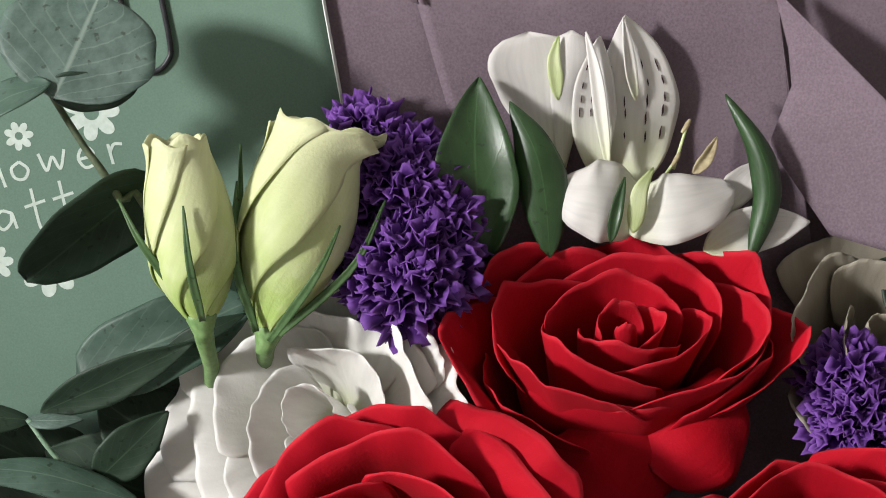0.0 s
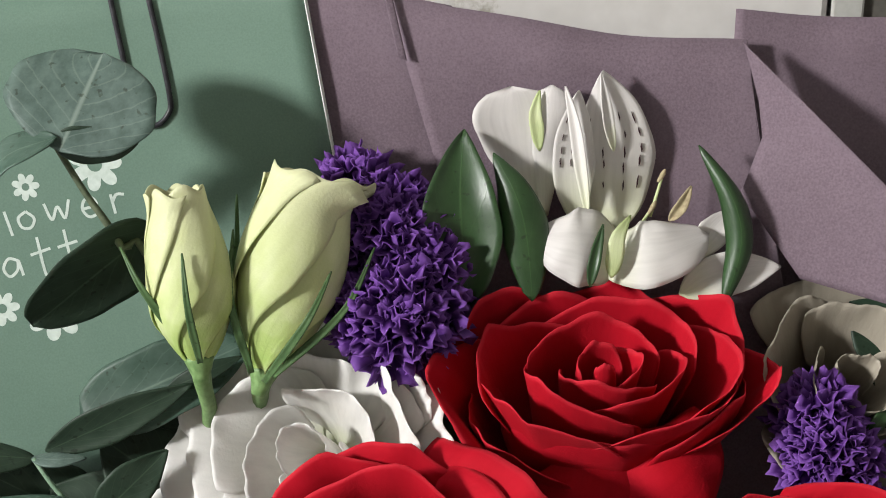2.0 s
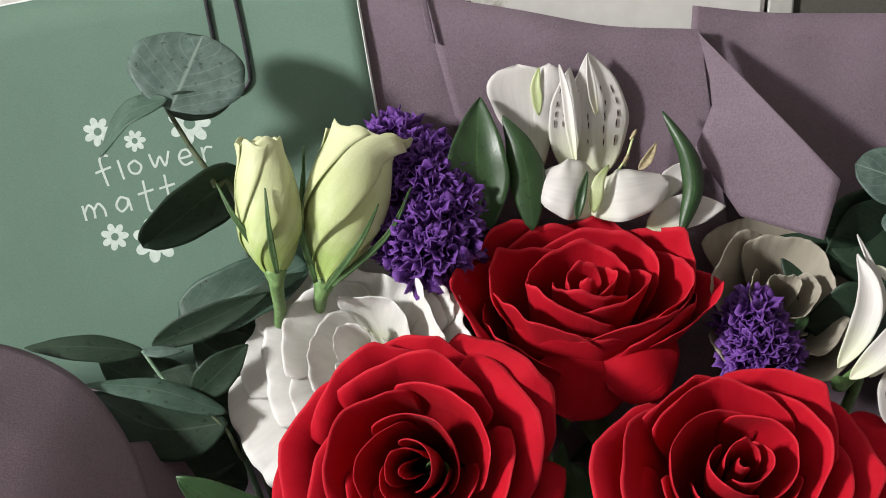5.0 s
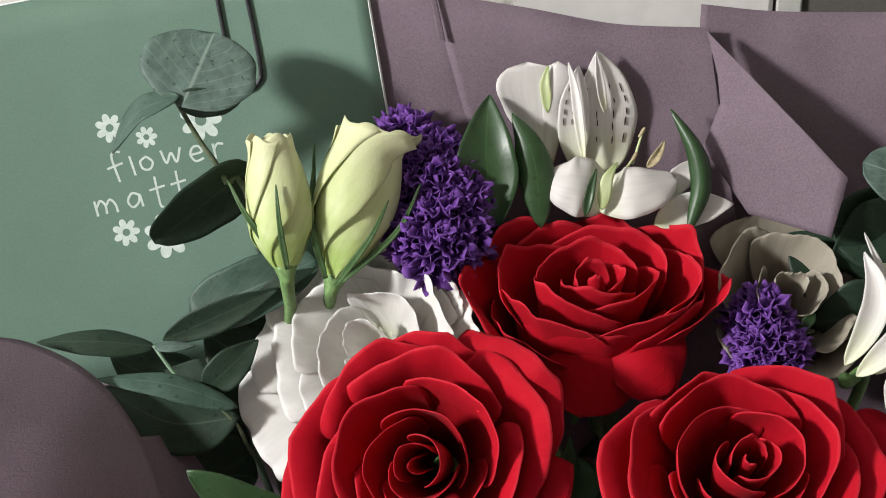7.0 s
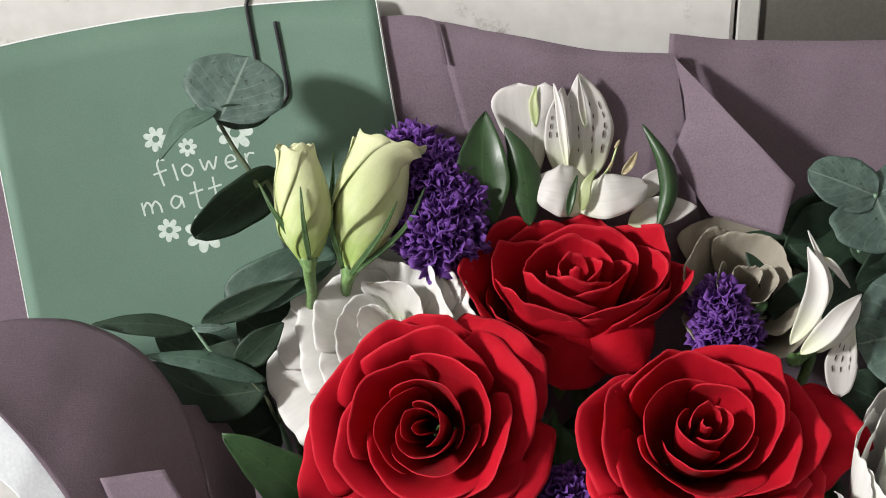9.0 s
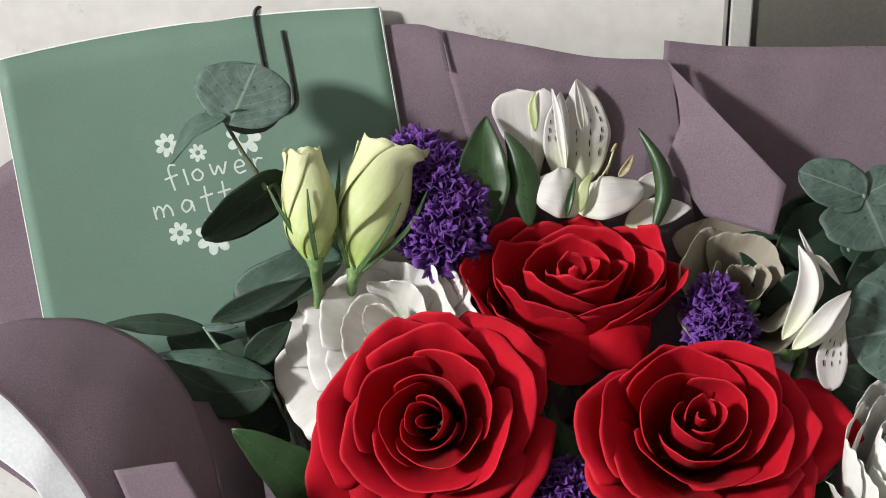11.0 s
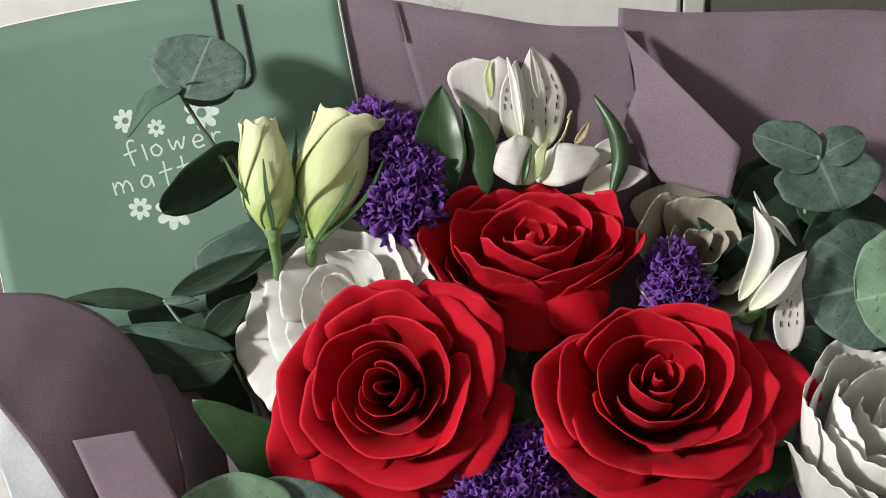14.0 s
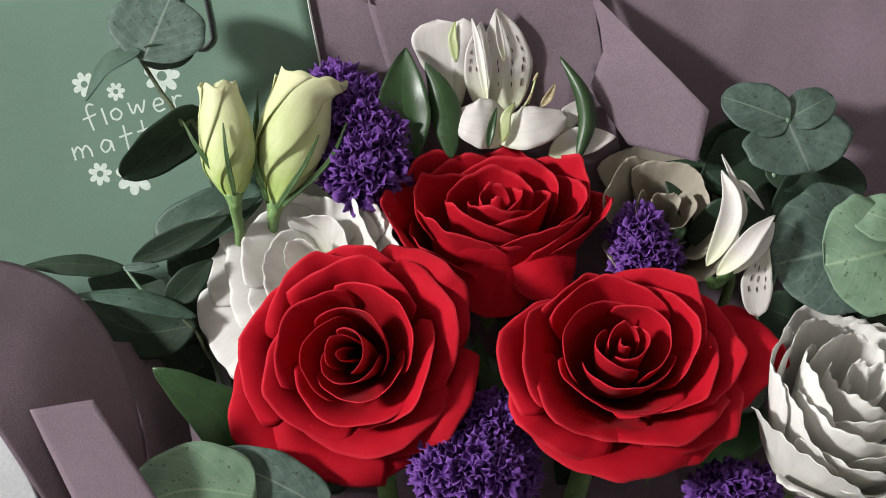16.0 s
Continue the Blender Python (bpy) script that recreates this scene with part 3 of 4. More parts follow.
tissue = sheet("tissue_paper", None, TISSUE, [(-14.71, -3.40, 2.40), (-13.29, -4.50, 2.80), (-12.37, -5.37, 3.10), (-11.56, -6.29, 3.30), (-10.10, -8.59, 3.40), (-8.4, -13.5, 2.8)],
               [(-16.84, -4.18, 2.80), (-14.46, -5.58, 3.20), (-12.94, -6.50, 3.50), (-12.09, -7.26, 3.70), (-11.46, -8.85, 3.70), (-9.2, -14.0, 3.2)], seed=8, wrinkle=0.05)
tagged(tissue, "white tissue paper edge outside the mauve wrap", "tissue paper")

# ------------------------------------------------------------------ greeting card and clip
CARD_TL, CARD_TR, CARD_BL = np.array((-15.11, 5.52, -2.15)), np.array((-2.86, 7.30, -2.35)), np.array((-13.67, -2.88, -2.90))
CARD_X = (CARD_TR - CARD_TL)
CARD_Y = (CARD_BL - CARD_TL) * 1.24


def card_point(a, b, off=0.0):
    """A place on the card, a across and b down from 0 to 1; the card bows outwards along its width."""
    p = CARD_TL + CARD_X * a + CARD_Y * b
    nrm = np.cross(CARD_X, -CARD_Y)
    nrm = nrm / np.linalg.norm(nrm)
    up = -CARD_Y / np.linalg.norm(CARD_Y)
    bow = 4 * a * (1 - a)
    return p + nrm * (off + 2.0 * ((a - 0.38) ** 2 - 0.384)) + up * 0.36 * bow


def card_grid(a0, a1, b0, b1, off, n=12, m=30):
    return np.array([[card_point(a, b, off) for a in np.linspace(a0, a1, m)] for b in np.linspace(b0, b1, n)])


card = thing("greeting_card", Vector(bw(card_point(0.5, 1.0))), "pale green folded greeting card with white print, clipped to the wrap", "card")
part("front_leaf", solid_grid(bw(card_grid(0, 1, 0, 1, 0.0)), 0.0005), CARD, card)
part("back_leaf", solid_grid(bw(card_grid(0.0, 1.003, 0.0, 1.0, -0.14)), 0.0005), CARD_EDGE, card, "white inside leaf of the card")
part("cut_edge", tube_mesh([card_point(0.999, b, 0.0) for b in (0, 0.33, 0.66, 1)], [0.018, 0.018], sides=6), CARD_EDGE, card, "white cut edge")
part("cut_edge", tube_mesh([card_point(a, 0.0, 0.0) for a in np.linspace(0, 1, 9)], [0.025, 0.025], sides=6, n=40), CARD_EDGE, card, "white cut edge")
part("cut_edge", tube_mesh([card_point(0.0, b, 0.0) for b in (0, 0.33, 0.66, 1)], [0.018, 0.018], sides=6), CARD_EDGE, card, "white cut edge")


def on_card(x, y):
    """Card fractions of a place in the bouquet's face, for printing."""
    m = np.stack([CARD_X[:2], CARD_Y[:2]], 1)
    ab = np.linalg.solve(m, np.array((x, y)) - CARD_TL[:2])
    for _ in range(4):
        ab = ab + np.linalg.solve(m, np.array((x, y)) - card_point(*ab)[:2])
    return ab


CARD_W, CARD_H = np.linalg.norm(CARD_X), np.linalg.norm(CARD_Y)


def daisy_mesh(a, b, r, turn=0.0, petals=7):
    """A printed daisy: one ring of joined round petals about an open middle."""
    verts, faces, k = [], [], petals * 12
    for i in range(k):
        g = turn + 2 * math.pi * i / k
        wave = abs(math.cos(petals * g / 2)) ** 0.6
        for q in (0.27 * r, r * (0.42 + 0.58 * wave)):
            verts.append(bw(card_point(a + q * math.cos(g) / CARD_W, b + q * math.sin(g) / CARD_H, 0.032)))
        j = (i + 1) % k
        faces.append([2 * i, 2 * i + 1, 2 * j + 1, 2 * j])
    return mesh_from(verts, faces, smooth=False)


for centre, r in (((-9.73, 2.95, -2.60), 0.40), ((-8.74, 2.71, -2.60), 0.30), ((-7.26, 3.18, -2.60), 0.58), ((-9.33, 0.11, -2.60), 0.38), ((-8.23, 0.02, -2.60), 0.62)):
    a, b = on_card(*centre[:2])
    part("printed_daisy", daisy_mesh(a, b, r, 0.2), INK, card, "white printed daisy")

# handwritten letters, each drawn with pen strokes along a slightly rising line
STROKES = {
    "f": [[(0.20, 0.38), (0.04, 0.42), (-0.05, 0.28), (0.0, -0.1), (0.06, -0.42)], [(-0.22, -0.02), (0.22, 0.08)]],
    "l": [[(-0.04, 0.28), (0.04, -0.26)]],
    "o": [[(0.02, 0.18), (-0.16, 0.06), (-0.12, -0.14), (0.06, -0.18), (0.17, 0.0), (0.02, 0.18)]],
    "w": [[(-0.27, 0.20), (-0.16, -0.16), (0.0, 0.10), (0.12, -0.16), (0.27, 0.22)]],
    "e": [[(-0.15, 0.0), (0.15, 0.06), (0.08, 0.22), (-0.08, 0.19), (-0.16, 0.0), (-0.04, -0.18), (0.19, -0.12)]],
    "r": [[(-0.10, 0.22), (-0.07, -0.20)], [(-0.09, 0.04), (0.02, 0.20), (0.19, 0.19)]],
    "m": [[(-0.31, 0.20), (-0.27, -0.22)], [(-0.28, 0.0), (-0.15, 0.18), (-0.03, 0.05), (-0.02, -0.20)], [(-0.02, 0.02), (0.12, 0.18), (0.25, 0.02), (0.28, -0.20)]],
    "a": [[(0.15, 0.13), (-0.05, 0.20), (-0.19, 0.0), (-0.08, -0.18), (0.10, -0.06), (0.15, 0.13), (0.20, -0.20)]],
    "t": [[(0.0, 0.46), (0.03, -0.30), (0.11, -0.40)], [(-0.20, 0.10), (0.24, 0.18)]],
}


def letter_mesh(letter, a, b, pen=0.031):
    """Flat pen strokes of one letter on the card, about the card fractions a and b."""
    verts, faces = [], []
    for stroke in STROKES[letter]:
        line = spline(stroke, 6 * len(stroke))
        tan = np.gradient(line, axis=0)
        tan /= np.linalg.norm(tan, axis=1, keepdims=True)
        for i, (p, d) in enumerate(zip(line, tan)):
            for k in (-pen, pen):
                x, y = p[0] - d[1] * k, p[1] + d[0] * k
                verts.append(bw(card_point(a + x / CARD_W, b - y / CARD_H, 0.033)))
            if i:
                q = len(verts)
                faces.append([q - 4, q - 3, q - 1, q - 2])
    return mesh_from(verts, faces, smooth=False)


for letter, centre in (("f", (-9.60, 1.89, -2.60)), ("l", (-9.13, 1.92, -2.60)), ("o", (-8.75, 2.01, -2.60)), ("w", (-8.07, 2.19, -2.60)), ("e", (-7.39, 2.25, -2.60)), ("r", (-6.81, 2.34, -2.60)),
                       ("m", (-9.85, 0.81, -2.60)), ("a", (-9.08, 0.99, -2.60)), ("t", (-8.47, 1.19, -2.60)), ("t", (-7.89, 1.35, -2.60))):
    part("letter", letter_mesh(letter, *on_card(*centre[:2])), INK, card, "white handwritten letter")

clip = thing("paper_clip", px_free(*(-6.20, 7.13, -2.00)), "black wire paper clip over the card's top edge", "paper clip")
front = [card_point(*on_card(*p[:2]), 0.075) for p in ((-6.87, 7.14, -2.60), (-6.85, 6.88, -2.60), (-6.67, 5.91, -2.60), (-6.47, 4.87, -2.60), (-6.26, 4.12, -2.60), (-5.93, 3.99, -2.60), (-5.66, 4.22, -2.60), (-5.61, 4.55, -2.60), (-5.79, 5.59, -2.60), (-6.00, 6.60, -2.60))]
over = [front[0] + np.array(d) for d in ((0.75, 0.02, -0.30), (0.50, 0.20, -0.26), (0.30, 0.23, -0.10), (0.10, 0.18, 0.0))]
part("wire", tube_mesh(over + front, [0.062, 0.062], sides=10, n=120), WIRE, clip)

# ------------------------------------------------------------------ roses
rose((-1.27, -5.28, 1.90), (-0.20, 0.14, 1.0), [
    (200, 120, 0.20, 0.55, 0.0, 0.0), (135, 100, 0.50, 0.70, 0.03, 0.04), (20, 105, 0.62, 0.62, 0.05, 0.06), (265, 95, 0.80, 0.42, 0.08, 0.05),
    (55, 90, 1.22, 0.20, 0.08, 0.02), (285, 82, 1.32, -0.05, 0.16, 0.03), (175, 78, 1.28, 0.02, 0.10, 0.03),
    (45, 66, 1.80, 0.15, 0.35, 0.03), (255, 72, 1.80, -0.12, 0.40, 0.04), (150, 60, 1.90, 0.00, 0.40, 0.04),
    (330, 60, 2.05, -0.15, 0.50, 0.04), (88, 56, 2.30, -0.20, 0.55, 0.05), (205, 62, 2.25, -0.30, 0.65, 0.05),
    (288, 58, 2.45, -0.55, 0.80, 0.03), (20, 50, 2.65, -0.35, 0.80, 0.06), (120, 50, 2.60, -0.60, 0.60, 0.05),
    (172, 48, 3.05, -0.75, 0.60, 0.06), (240, 46, 3.15, -1.00, 0.90, 0.05), (42, 40, 3.05, -0.70, 0.90, 0.12), (318, 48, 2.90, -1.10, 0.80, 0.04), (270, 44, 3.00, -1.60, 0.80, 0.05), (205, 40, 3.60, -1.10, 0.70, 0.06), (88, 44, 2.75, -1.00, 0.50, 0.05)],
     "large open red rose with velvety petals", base=-3.2, seed=3, stem=FOOT)
rose((6.70, -5.07, 2.30), (0.04, 0.46, 0.88), [
    (220, 120, 0.18, 0.30, 0.0, 0.0), (100, 105, 0.45, 0.50, 0.02, 0.05), (330, 105, 0.62, 0.36, 0.05, 0.02), (210, 90, 0.82, 0.26, 0.05, 0.02),
    (20, 85, 1.30, 0.15, 0.06, 0.02), (275, 85, 1.40, -0.05, 0.14, 0.02), (140, 80, 1.60, 0.15, 0.12, 0.02),
    (15, 64, 2.00, 0.20, 0.35, 0.03), (250, 74, 1.95, -0.10, 0.40, 0.03), (95, 62, 2.05, 0.05, 0.35, 0.03),
    (320, 62, 2.30, -0.10, 0.50, 0.03), (165, 56, 2.50, 0.05, 0.60, 0.06), (230, 58, 2.50, -0.25, 0.70, 0.04),
    (45, 50, 2.55, -0.05, 0.60, 0.06), (285, 54, 2.70, -0.45, 0.85, 0.03), (0, 48, 2.95, -0.25, 0.70, 0.04),
    (110, 52, 2.35, -0.15, 0.35, 0.06), (172, 46, 2.90, -0.25, 0.80, 0.10), (218, 44, 2.95, -0.70, 1.00, 0.10), (325, 44, 3.25, -0.80, 1.00, 0.08), (2, 30, 3.95, -0.95, 0.90, 0.12), (262, 48, 3.30, -1.50, 0.80, 0.05), (300, 46, 3.40, -1.80, 0.60, 0.05)],
     "large open red rose with pointed outer petals", base=-3.2, seed=5, stem=FOOT, squash=0.88)
rose_c = rose((3.24, -0.71, -0.40), (0.04, 0.74, 0.67), [
    (260, 120, 0.22, -0.05, 0.0, 0.0), (120, 105, 0.50, 0.08, 0.03, 0.03), (10, 105, 0.70, 0.05, 0.05, 0.03), (250, 95, 0.95, -0.02, 0.10, 0.04),
    (95, 85, 1.35, 0.20, 0.12, 0.03), (330, 80, 1.45, 0.08, 0.20, 0.03), (215, 80, 1.55, 0.02, 0.28, 0.05),
    (60, 64, 2.00, 0.25, 0.35, 0.03), (150, 62, 2.15, 0.15, 0.40, 0.05), (0, 60, 2.35, 0.15, 0.45, 0.05),
    (105, 58, 2.35, 0.30, 0.40, 0.05), (222, 56, 2.25, 0.00, 0.50, 0.05), (318, 64, 2.40, 0.05, 0.45, 0.03), (38, 52, 2.80, 0.25, 0.55, 0.08), (125, 48, 2.75, 0.20, 0.45, 0.06),
    (178, 48, 2.85, 0.05, 0.65, 0.10), (350, 46, 3.00, 0.00, 0.50, 0.10), (80, 46, 2.75, 0.10, 0.40, 0.05), (208, 46, 2.75, -0.70, 0.30, 0.05), (335, 48, 2.75, -0.45, 0.08, 0.03), (268, 70, 2.30, -0.70, 0.05, 0.03)],
     "open red rose turned upwards in front of the card", base=-4.6, seed=8, stem=FOOT, belly=(1.0, 1.10), squash=0.64)
# its reflexed outer petals hang down towards the two large roses
for spine, half in (([(5.33, -1.90, -1.00), (4.74, -2.73, -0.30), (3.71, -3.59, -0.30)], 1.20), ([(3.15, -2.07, -0.90), (3.11, -3.08, -0.30), (2.87, -4.47, -0.50)], 1.40)):
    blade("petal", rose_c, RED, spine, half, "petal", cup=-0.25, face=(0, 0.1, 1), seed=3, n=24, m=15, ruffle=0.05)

# ------------------------------------------------------------------ lisianthus
ruffled_flower("lisianthus", (-2.67, -2.72, -0.75), (-0.30, 0.22, 0.93), [
    (120, 100, 0.60, 0.15, 0.05, 0.0), (300, 95, 0.80, 0.15, 0.05, 0.0), (190, 80, 1.30, 0.10, 0.10, 0.0), (50, 70, 1.50, 0.35, 0.05, 0.0), (145, 60, 1.95, 0.05, 0.20, 0.0),
    (240, 58, 2.10, -0.10, 0.20, 0.0), (85, 52, 2.10, 0.15, 0.15, 0.0), (15, 44, 2.40, 0.35, 0.05, 0.0), (178, 50, 2.60, -0.15, 0.25, 0.0), (58, 42, 2.65, 0.10, 0.12, 0.0),
    (125, 50, 2.75, -0.25, 0.25, 0.0), (228, 38, 3.90, -0.45, 0.30, 0.0), (40, 22, 2.95, 0.30, 0.02, 0.0), (10, 26, 2.95, 0.05, 0.10, 0.0), (165, 42, 3.15, -0.50, 0.20, 0.0), (88, 46, 2.75, -0.35, 0.20, 0.0), (195, 36, 3.30, -0.65, 0.20, 0.0), (290, 60, 2.00, -0.30, 0.10, 0.0)],
    "white lisianthus with broad ruffled satin petals behind a red rose", WHITE, seed=4, stem=FOOT, group="lisianthus", ruffle=0.12, waves=1.1, base=-1.8, belly=(0.85, 0.6))
ruffled_flower("lisianthus", (13.65, -6.20, 2.00), (0.26, 0.72, 0.64), [
    (100, 110, 0.40, 0.20, 0.03, 0.0), (330, 95, 0.75, 0.25, 0.05, 0.0), (215, 90, 1.05, 0.20, 0.06, 0.0), (80, 75, 1.40, 0.35, 0.08, 0.0), (280, 70, 1.60, 0.15, 0.15, 0.0), (165, 66, 1.80, 0.30, 0.12, 0.0),
    (25, 60, 2.00, 0.30, 0.15, 0.0), (230, 60, 2.10, 0.05, 0.25, 0.0), (120, 52, 2.25, 0.30, 0.15, 0.0), (300, 56, 2.40, -0.20, 0.30, 0.0), (190, 50, 2.50, 0.00, 0.30, 0.0), (250, 48, 2.65, -0.50, 0.35, 0.0),
    (150, 42, 2.55, 0.10, 0.20, 0.0), (215, 46, 2.90, -0.90, 0.40, 0.0), (285, 46, 2.90, -1.20, 0.40, 0.0), (250, 44, 3.10, -1.90, 0.40, 0.0), (75, 46, 2.60, 0.20, 0.20, 0.0)],
    "half open white lisianthus with crimped petal rims", WHITE, seed=9, stem=FOOT, group="lisianthus", base=-4.8, ruffle=0.10, waves=1.3, belly=(0.95, 1.0), edge=0.16)
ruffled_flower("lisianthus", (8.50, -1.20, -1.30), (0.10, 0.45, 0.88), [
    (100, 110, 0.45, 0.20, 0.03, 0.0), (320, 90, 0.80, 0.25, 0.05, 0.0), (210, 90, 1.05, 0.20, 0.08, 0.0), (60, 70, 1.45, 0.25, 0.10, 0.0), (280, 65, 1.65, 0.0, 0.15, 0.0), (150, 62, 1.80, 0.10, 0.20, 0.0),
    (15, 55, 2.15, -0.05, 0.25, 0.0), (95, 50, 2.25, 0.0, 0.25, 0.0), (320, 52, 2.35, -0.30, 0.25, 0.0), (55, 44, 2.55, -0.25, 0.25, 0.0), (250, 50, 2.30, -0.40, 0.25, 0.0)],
    "white lisianthus deep between the flowers, shade in its petal colour", WHITE_SHADED, seed=12, stem=FOOT, group="lisianthus", ruffle=0.07)


def bud(base, tip, radius, label, seed, twist, lip, body, flare=0.0):
    """A closed lisianthus bud: four petals wound round each other, with a frilled mouth."""
    b, e = np.array(base), np.array(tip)
    L = np.linalg.norm(e - b)
    fr = flower_frame(base, e - b, seed)
    t = thing("lisianthus_bud", px_free(*base), label, "flower bud", "lisianthus buds")
    rng = np.random.RandomState(seed)
    n, m = 30, 27
    s, r = np.linspace(-1, 1, m)[None, :], np.linspace(0, 1, n)[:, None]
    form = np.interp(r, np.linspace(0, 1, 9), body)
    form[1:-1] = (form[:-2] + 2 * form[1:-1] + form[2:]) / 4
    for i in range(6):
        k = np.clip((r - 0.84) / 0.16, 0, 1) ** 2
        inner = 0.62 if i == 5 else 1.0
        rad = inner * radius * form * (1 + 0.10 * s) + lip * k * (0.5 + 0.7 * np.sin(2.2 * s + 1.7 * i)) + 0.02 * radius * np.sin(4 * s + 5 * r + i)
        ang = i * 2 * np.pi / 5 + (1.25 if inner == 1 else 2.6) * s * np.clip(0.45 + r * 1.2, 0, 1) + twist * r**1.2
        hgt = L * r * (1 - 0.05 * s**2) * (0.97 if inner < 1 else 1) + 0.07 * np.sin(7 * s + 2 * i) * r**8 + rng.uniform(-0.07, 0.02) * r**4 + 0 * ang
        P = np.stack([rad * np.cos(ang), rad * np.sin(ang), hgt], 2) @ fr[0]
        side = np.clip(P[..., 0] / radius, 0, 1.5)
        P = P + np.array((0.8, -0.15, 0.3)) * (flare * k * side)[..., None]
        part("petal", solid_grid(bw(P + fr[1]), 0.0004), BUD, t)
    P = np.stack([np.stack([q * np.cos(th[::6]), q * np.sin(th[::6]), h + 0 * th[::6]], 1) for q, h in ((0.14, -0.42), (0.16, -0.25), (0.22, -0.08), (0.27, 0.05), (0.30, 0.14))])
    part("calyx", solid_grid(place(P, fr), 0.0005), STEM, t, "green calyx")
    return t


bud_a = bud((-4.71, -0.71, -0.35), (-5.10, 2.72, -0.10), 0.78, "small pale green lisianthus bud, tightly wound", 3, 1.9, 0.11, (0.26, 0.62, 0.90, 1.0, 1.0, 0.95, 0.86, 0.72, 0.62))
tube("stem", bud_a, STEM, [(-4.71, -0.67, -0.35), (-4.70, -1.20, -0.80), (-4.68, -1.74, -1.50), (-4.71, -2.50, -2.60), (-3.87, -3.69, -4.20), FOOT], [0.22, 0.17, 0.16, 0.15, 0.15])
for tip, mid, base in (((-6.14, 1.58, 0.15), (-5.63, 0.68, 0.35), (-4.82, -0.49, -0.05)), ((-4.88, 1.48, 0.70), (-4.77, 0.43, 0.75), (-4.63, -0.66, 0.15)), ((-4.07, 2.55, -1.45), (-4.12, 1.05, -1.35), (-4.53, -0.49, -0.55))):
    blade("sepal", bud_a, SEPAL, [base, mid, tip], 0.085, "spike", n=16, m=7, cup=0.4)
bud_b = bud((-3.50, -0.99, -0.65), (-2.50, 2.97, -0.90), 0.99, "larger pale green lisianthus bud beginning to open", 5, 1.6, 0.12, (0.22, 0.50, 0.74, 0.92, 1.0, 1.02, 0.96, 0.84, 0.74), 0.40)
tube("stem", bud_b, STEM, [(-3.50, -0.95, -0.65), (-3.60, -1.29, -1.20), (-3.70, -1.76, -2.00), (-3.76, -2.51, -2.90), (-3.05, -3.70, -4.40), FOOT], [0.27, 0.18, 0.16, 0.15, 0.15])
for tip, mid, base in (((-2.09, 1.09, 0.25), (-2.53, 0.18, 0.60), (-3.44, -1.08, -0.15)), ((-1.28, 1.51, -0.55), (-1.90, 0.27, -0.35), (-3.29, -1.00, -0.45)), ((-4.04, 1.88, -0.45), (-4.06, 0.52, -0.05), (-3.69, -0.91, -0.25))):
    blade("sepal", bud_b, SEPAL, [base, mid, tip], 0.09, "spike", n=16, m=7, cup=0.4)


# ------------------------------------------------------------------ statice
def floret_mesh(seed):
    """One papery statice floret: a crimped funnel."""
    rng = np.random.RandomState(seed)
    n, m = 5, 44
    r, a = np.linspace(0.12, 1, n)[:, None], np.linspace(0, 2 * np.pi, m)[None, :]
    ph = rng.uniform(0, 6.28, 3)
    rad = r * (1 + 0.16 * r * np.sin(5 * a + ph[0]) + 0.16 * r * np.sin(12 * a + ph[1]))
    hgt = 0.95 * r**0.8 + 0.22 * r**2 * np.sin(9 * a + ph[2]) + 0.12 * r**3 * np.sin(16 * a)
    P = np.stack([rad * np.cos(a), rad * np.sin(a), hgt], 2) * 0.0042
    return solid_grid(P, 0.00025)


FLORETS = [floret_mesh(k) for k in range(5)]
for me in FLORETS:
    me.materials.append(PURPLE)


def statice(blobs, label, seed, count, stem):
    """Clumps of papery purple florets on a stem. blobs: centre and radii in bouquet centimetres."""
    rng = np.random.RandomState(seed)
    base = px_free(*blobs[-1][0])
    t = thing("statice", base, label, "flower", "statice")
    total = sum(b[1][0] * b[1][1] for b in blobs)
    for c, rad in blobs:
        k = max(4, int(count * rad[0] * rad[1] / total))
        for i in range(k):
            zz = 1 - 1.35 * (i + 0.5) / k
            ph = i * 2.39996 + rng.uniform(-0.3, 0.3)
            d = np.array([math.sqrt(max(0, 1 - zz * zz)) * math.cos(ph), math.sqrt(max(0, 1 - zz * zz)) * math.sin(ph), zz])
            p = np.array(c) + d * np.array(rad) * rng.uniform(0.72, 1.05)
            out = Vector(d * 0.8 + rng.uniform(-0.45, 0.45, 3) + np.array([0, 0.25, 0.1]))
            ob = new("floret", FLORETS[rng.randint(5)])
            ob.parent = t
            rot = (FACE.to_3x3().normalized() @ out.to_track_quat("Z", "Y").to_matrix()).to_4x4()
            sc = rng.uniform(0.80, 1.35)
            ob.matrix_basis = Matrix.Translation(px_free(*p) - base) @ rot @ Matrix.Scale(sc, 4)
        part("flower_head", tube_mesh([np.array(c) - (0, rad[1] * 0.8, 0.2), np.array(c), np.array(c) + (0, rad[1] * 0.75, 0)], [0.35 * rad[0], 0.62 * rad[0], 0.3 * rad[0]], sides=12, n=12), PURPLE, t, "dense purple core")
    c = np.array(blobs[-1][0])
    tube("stem", t, STEM, [c, c * 0.6 + np.array(stem) * 0.4, stem], [0.15, 0.14, 0.14])
    return t


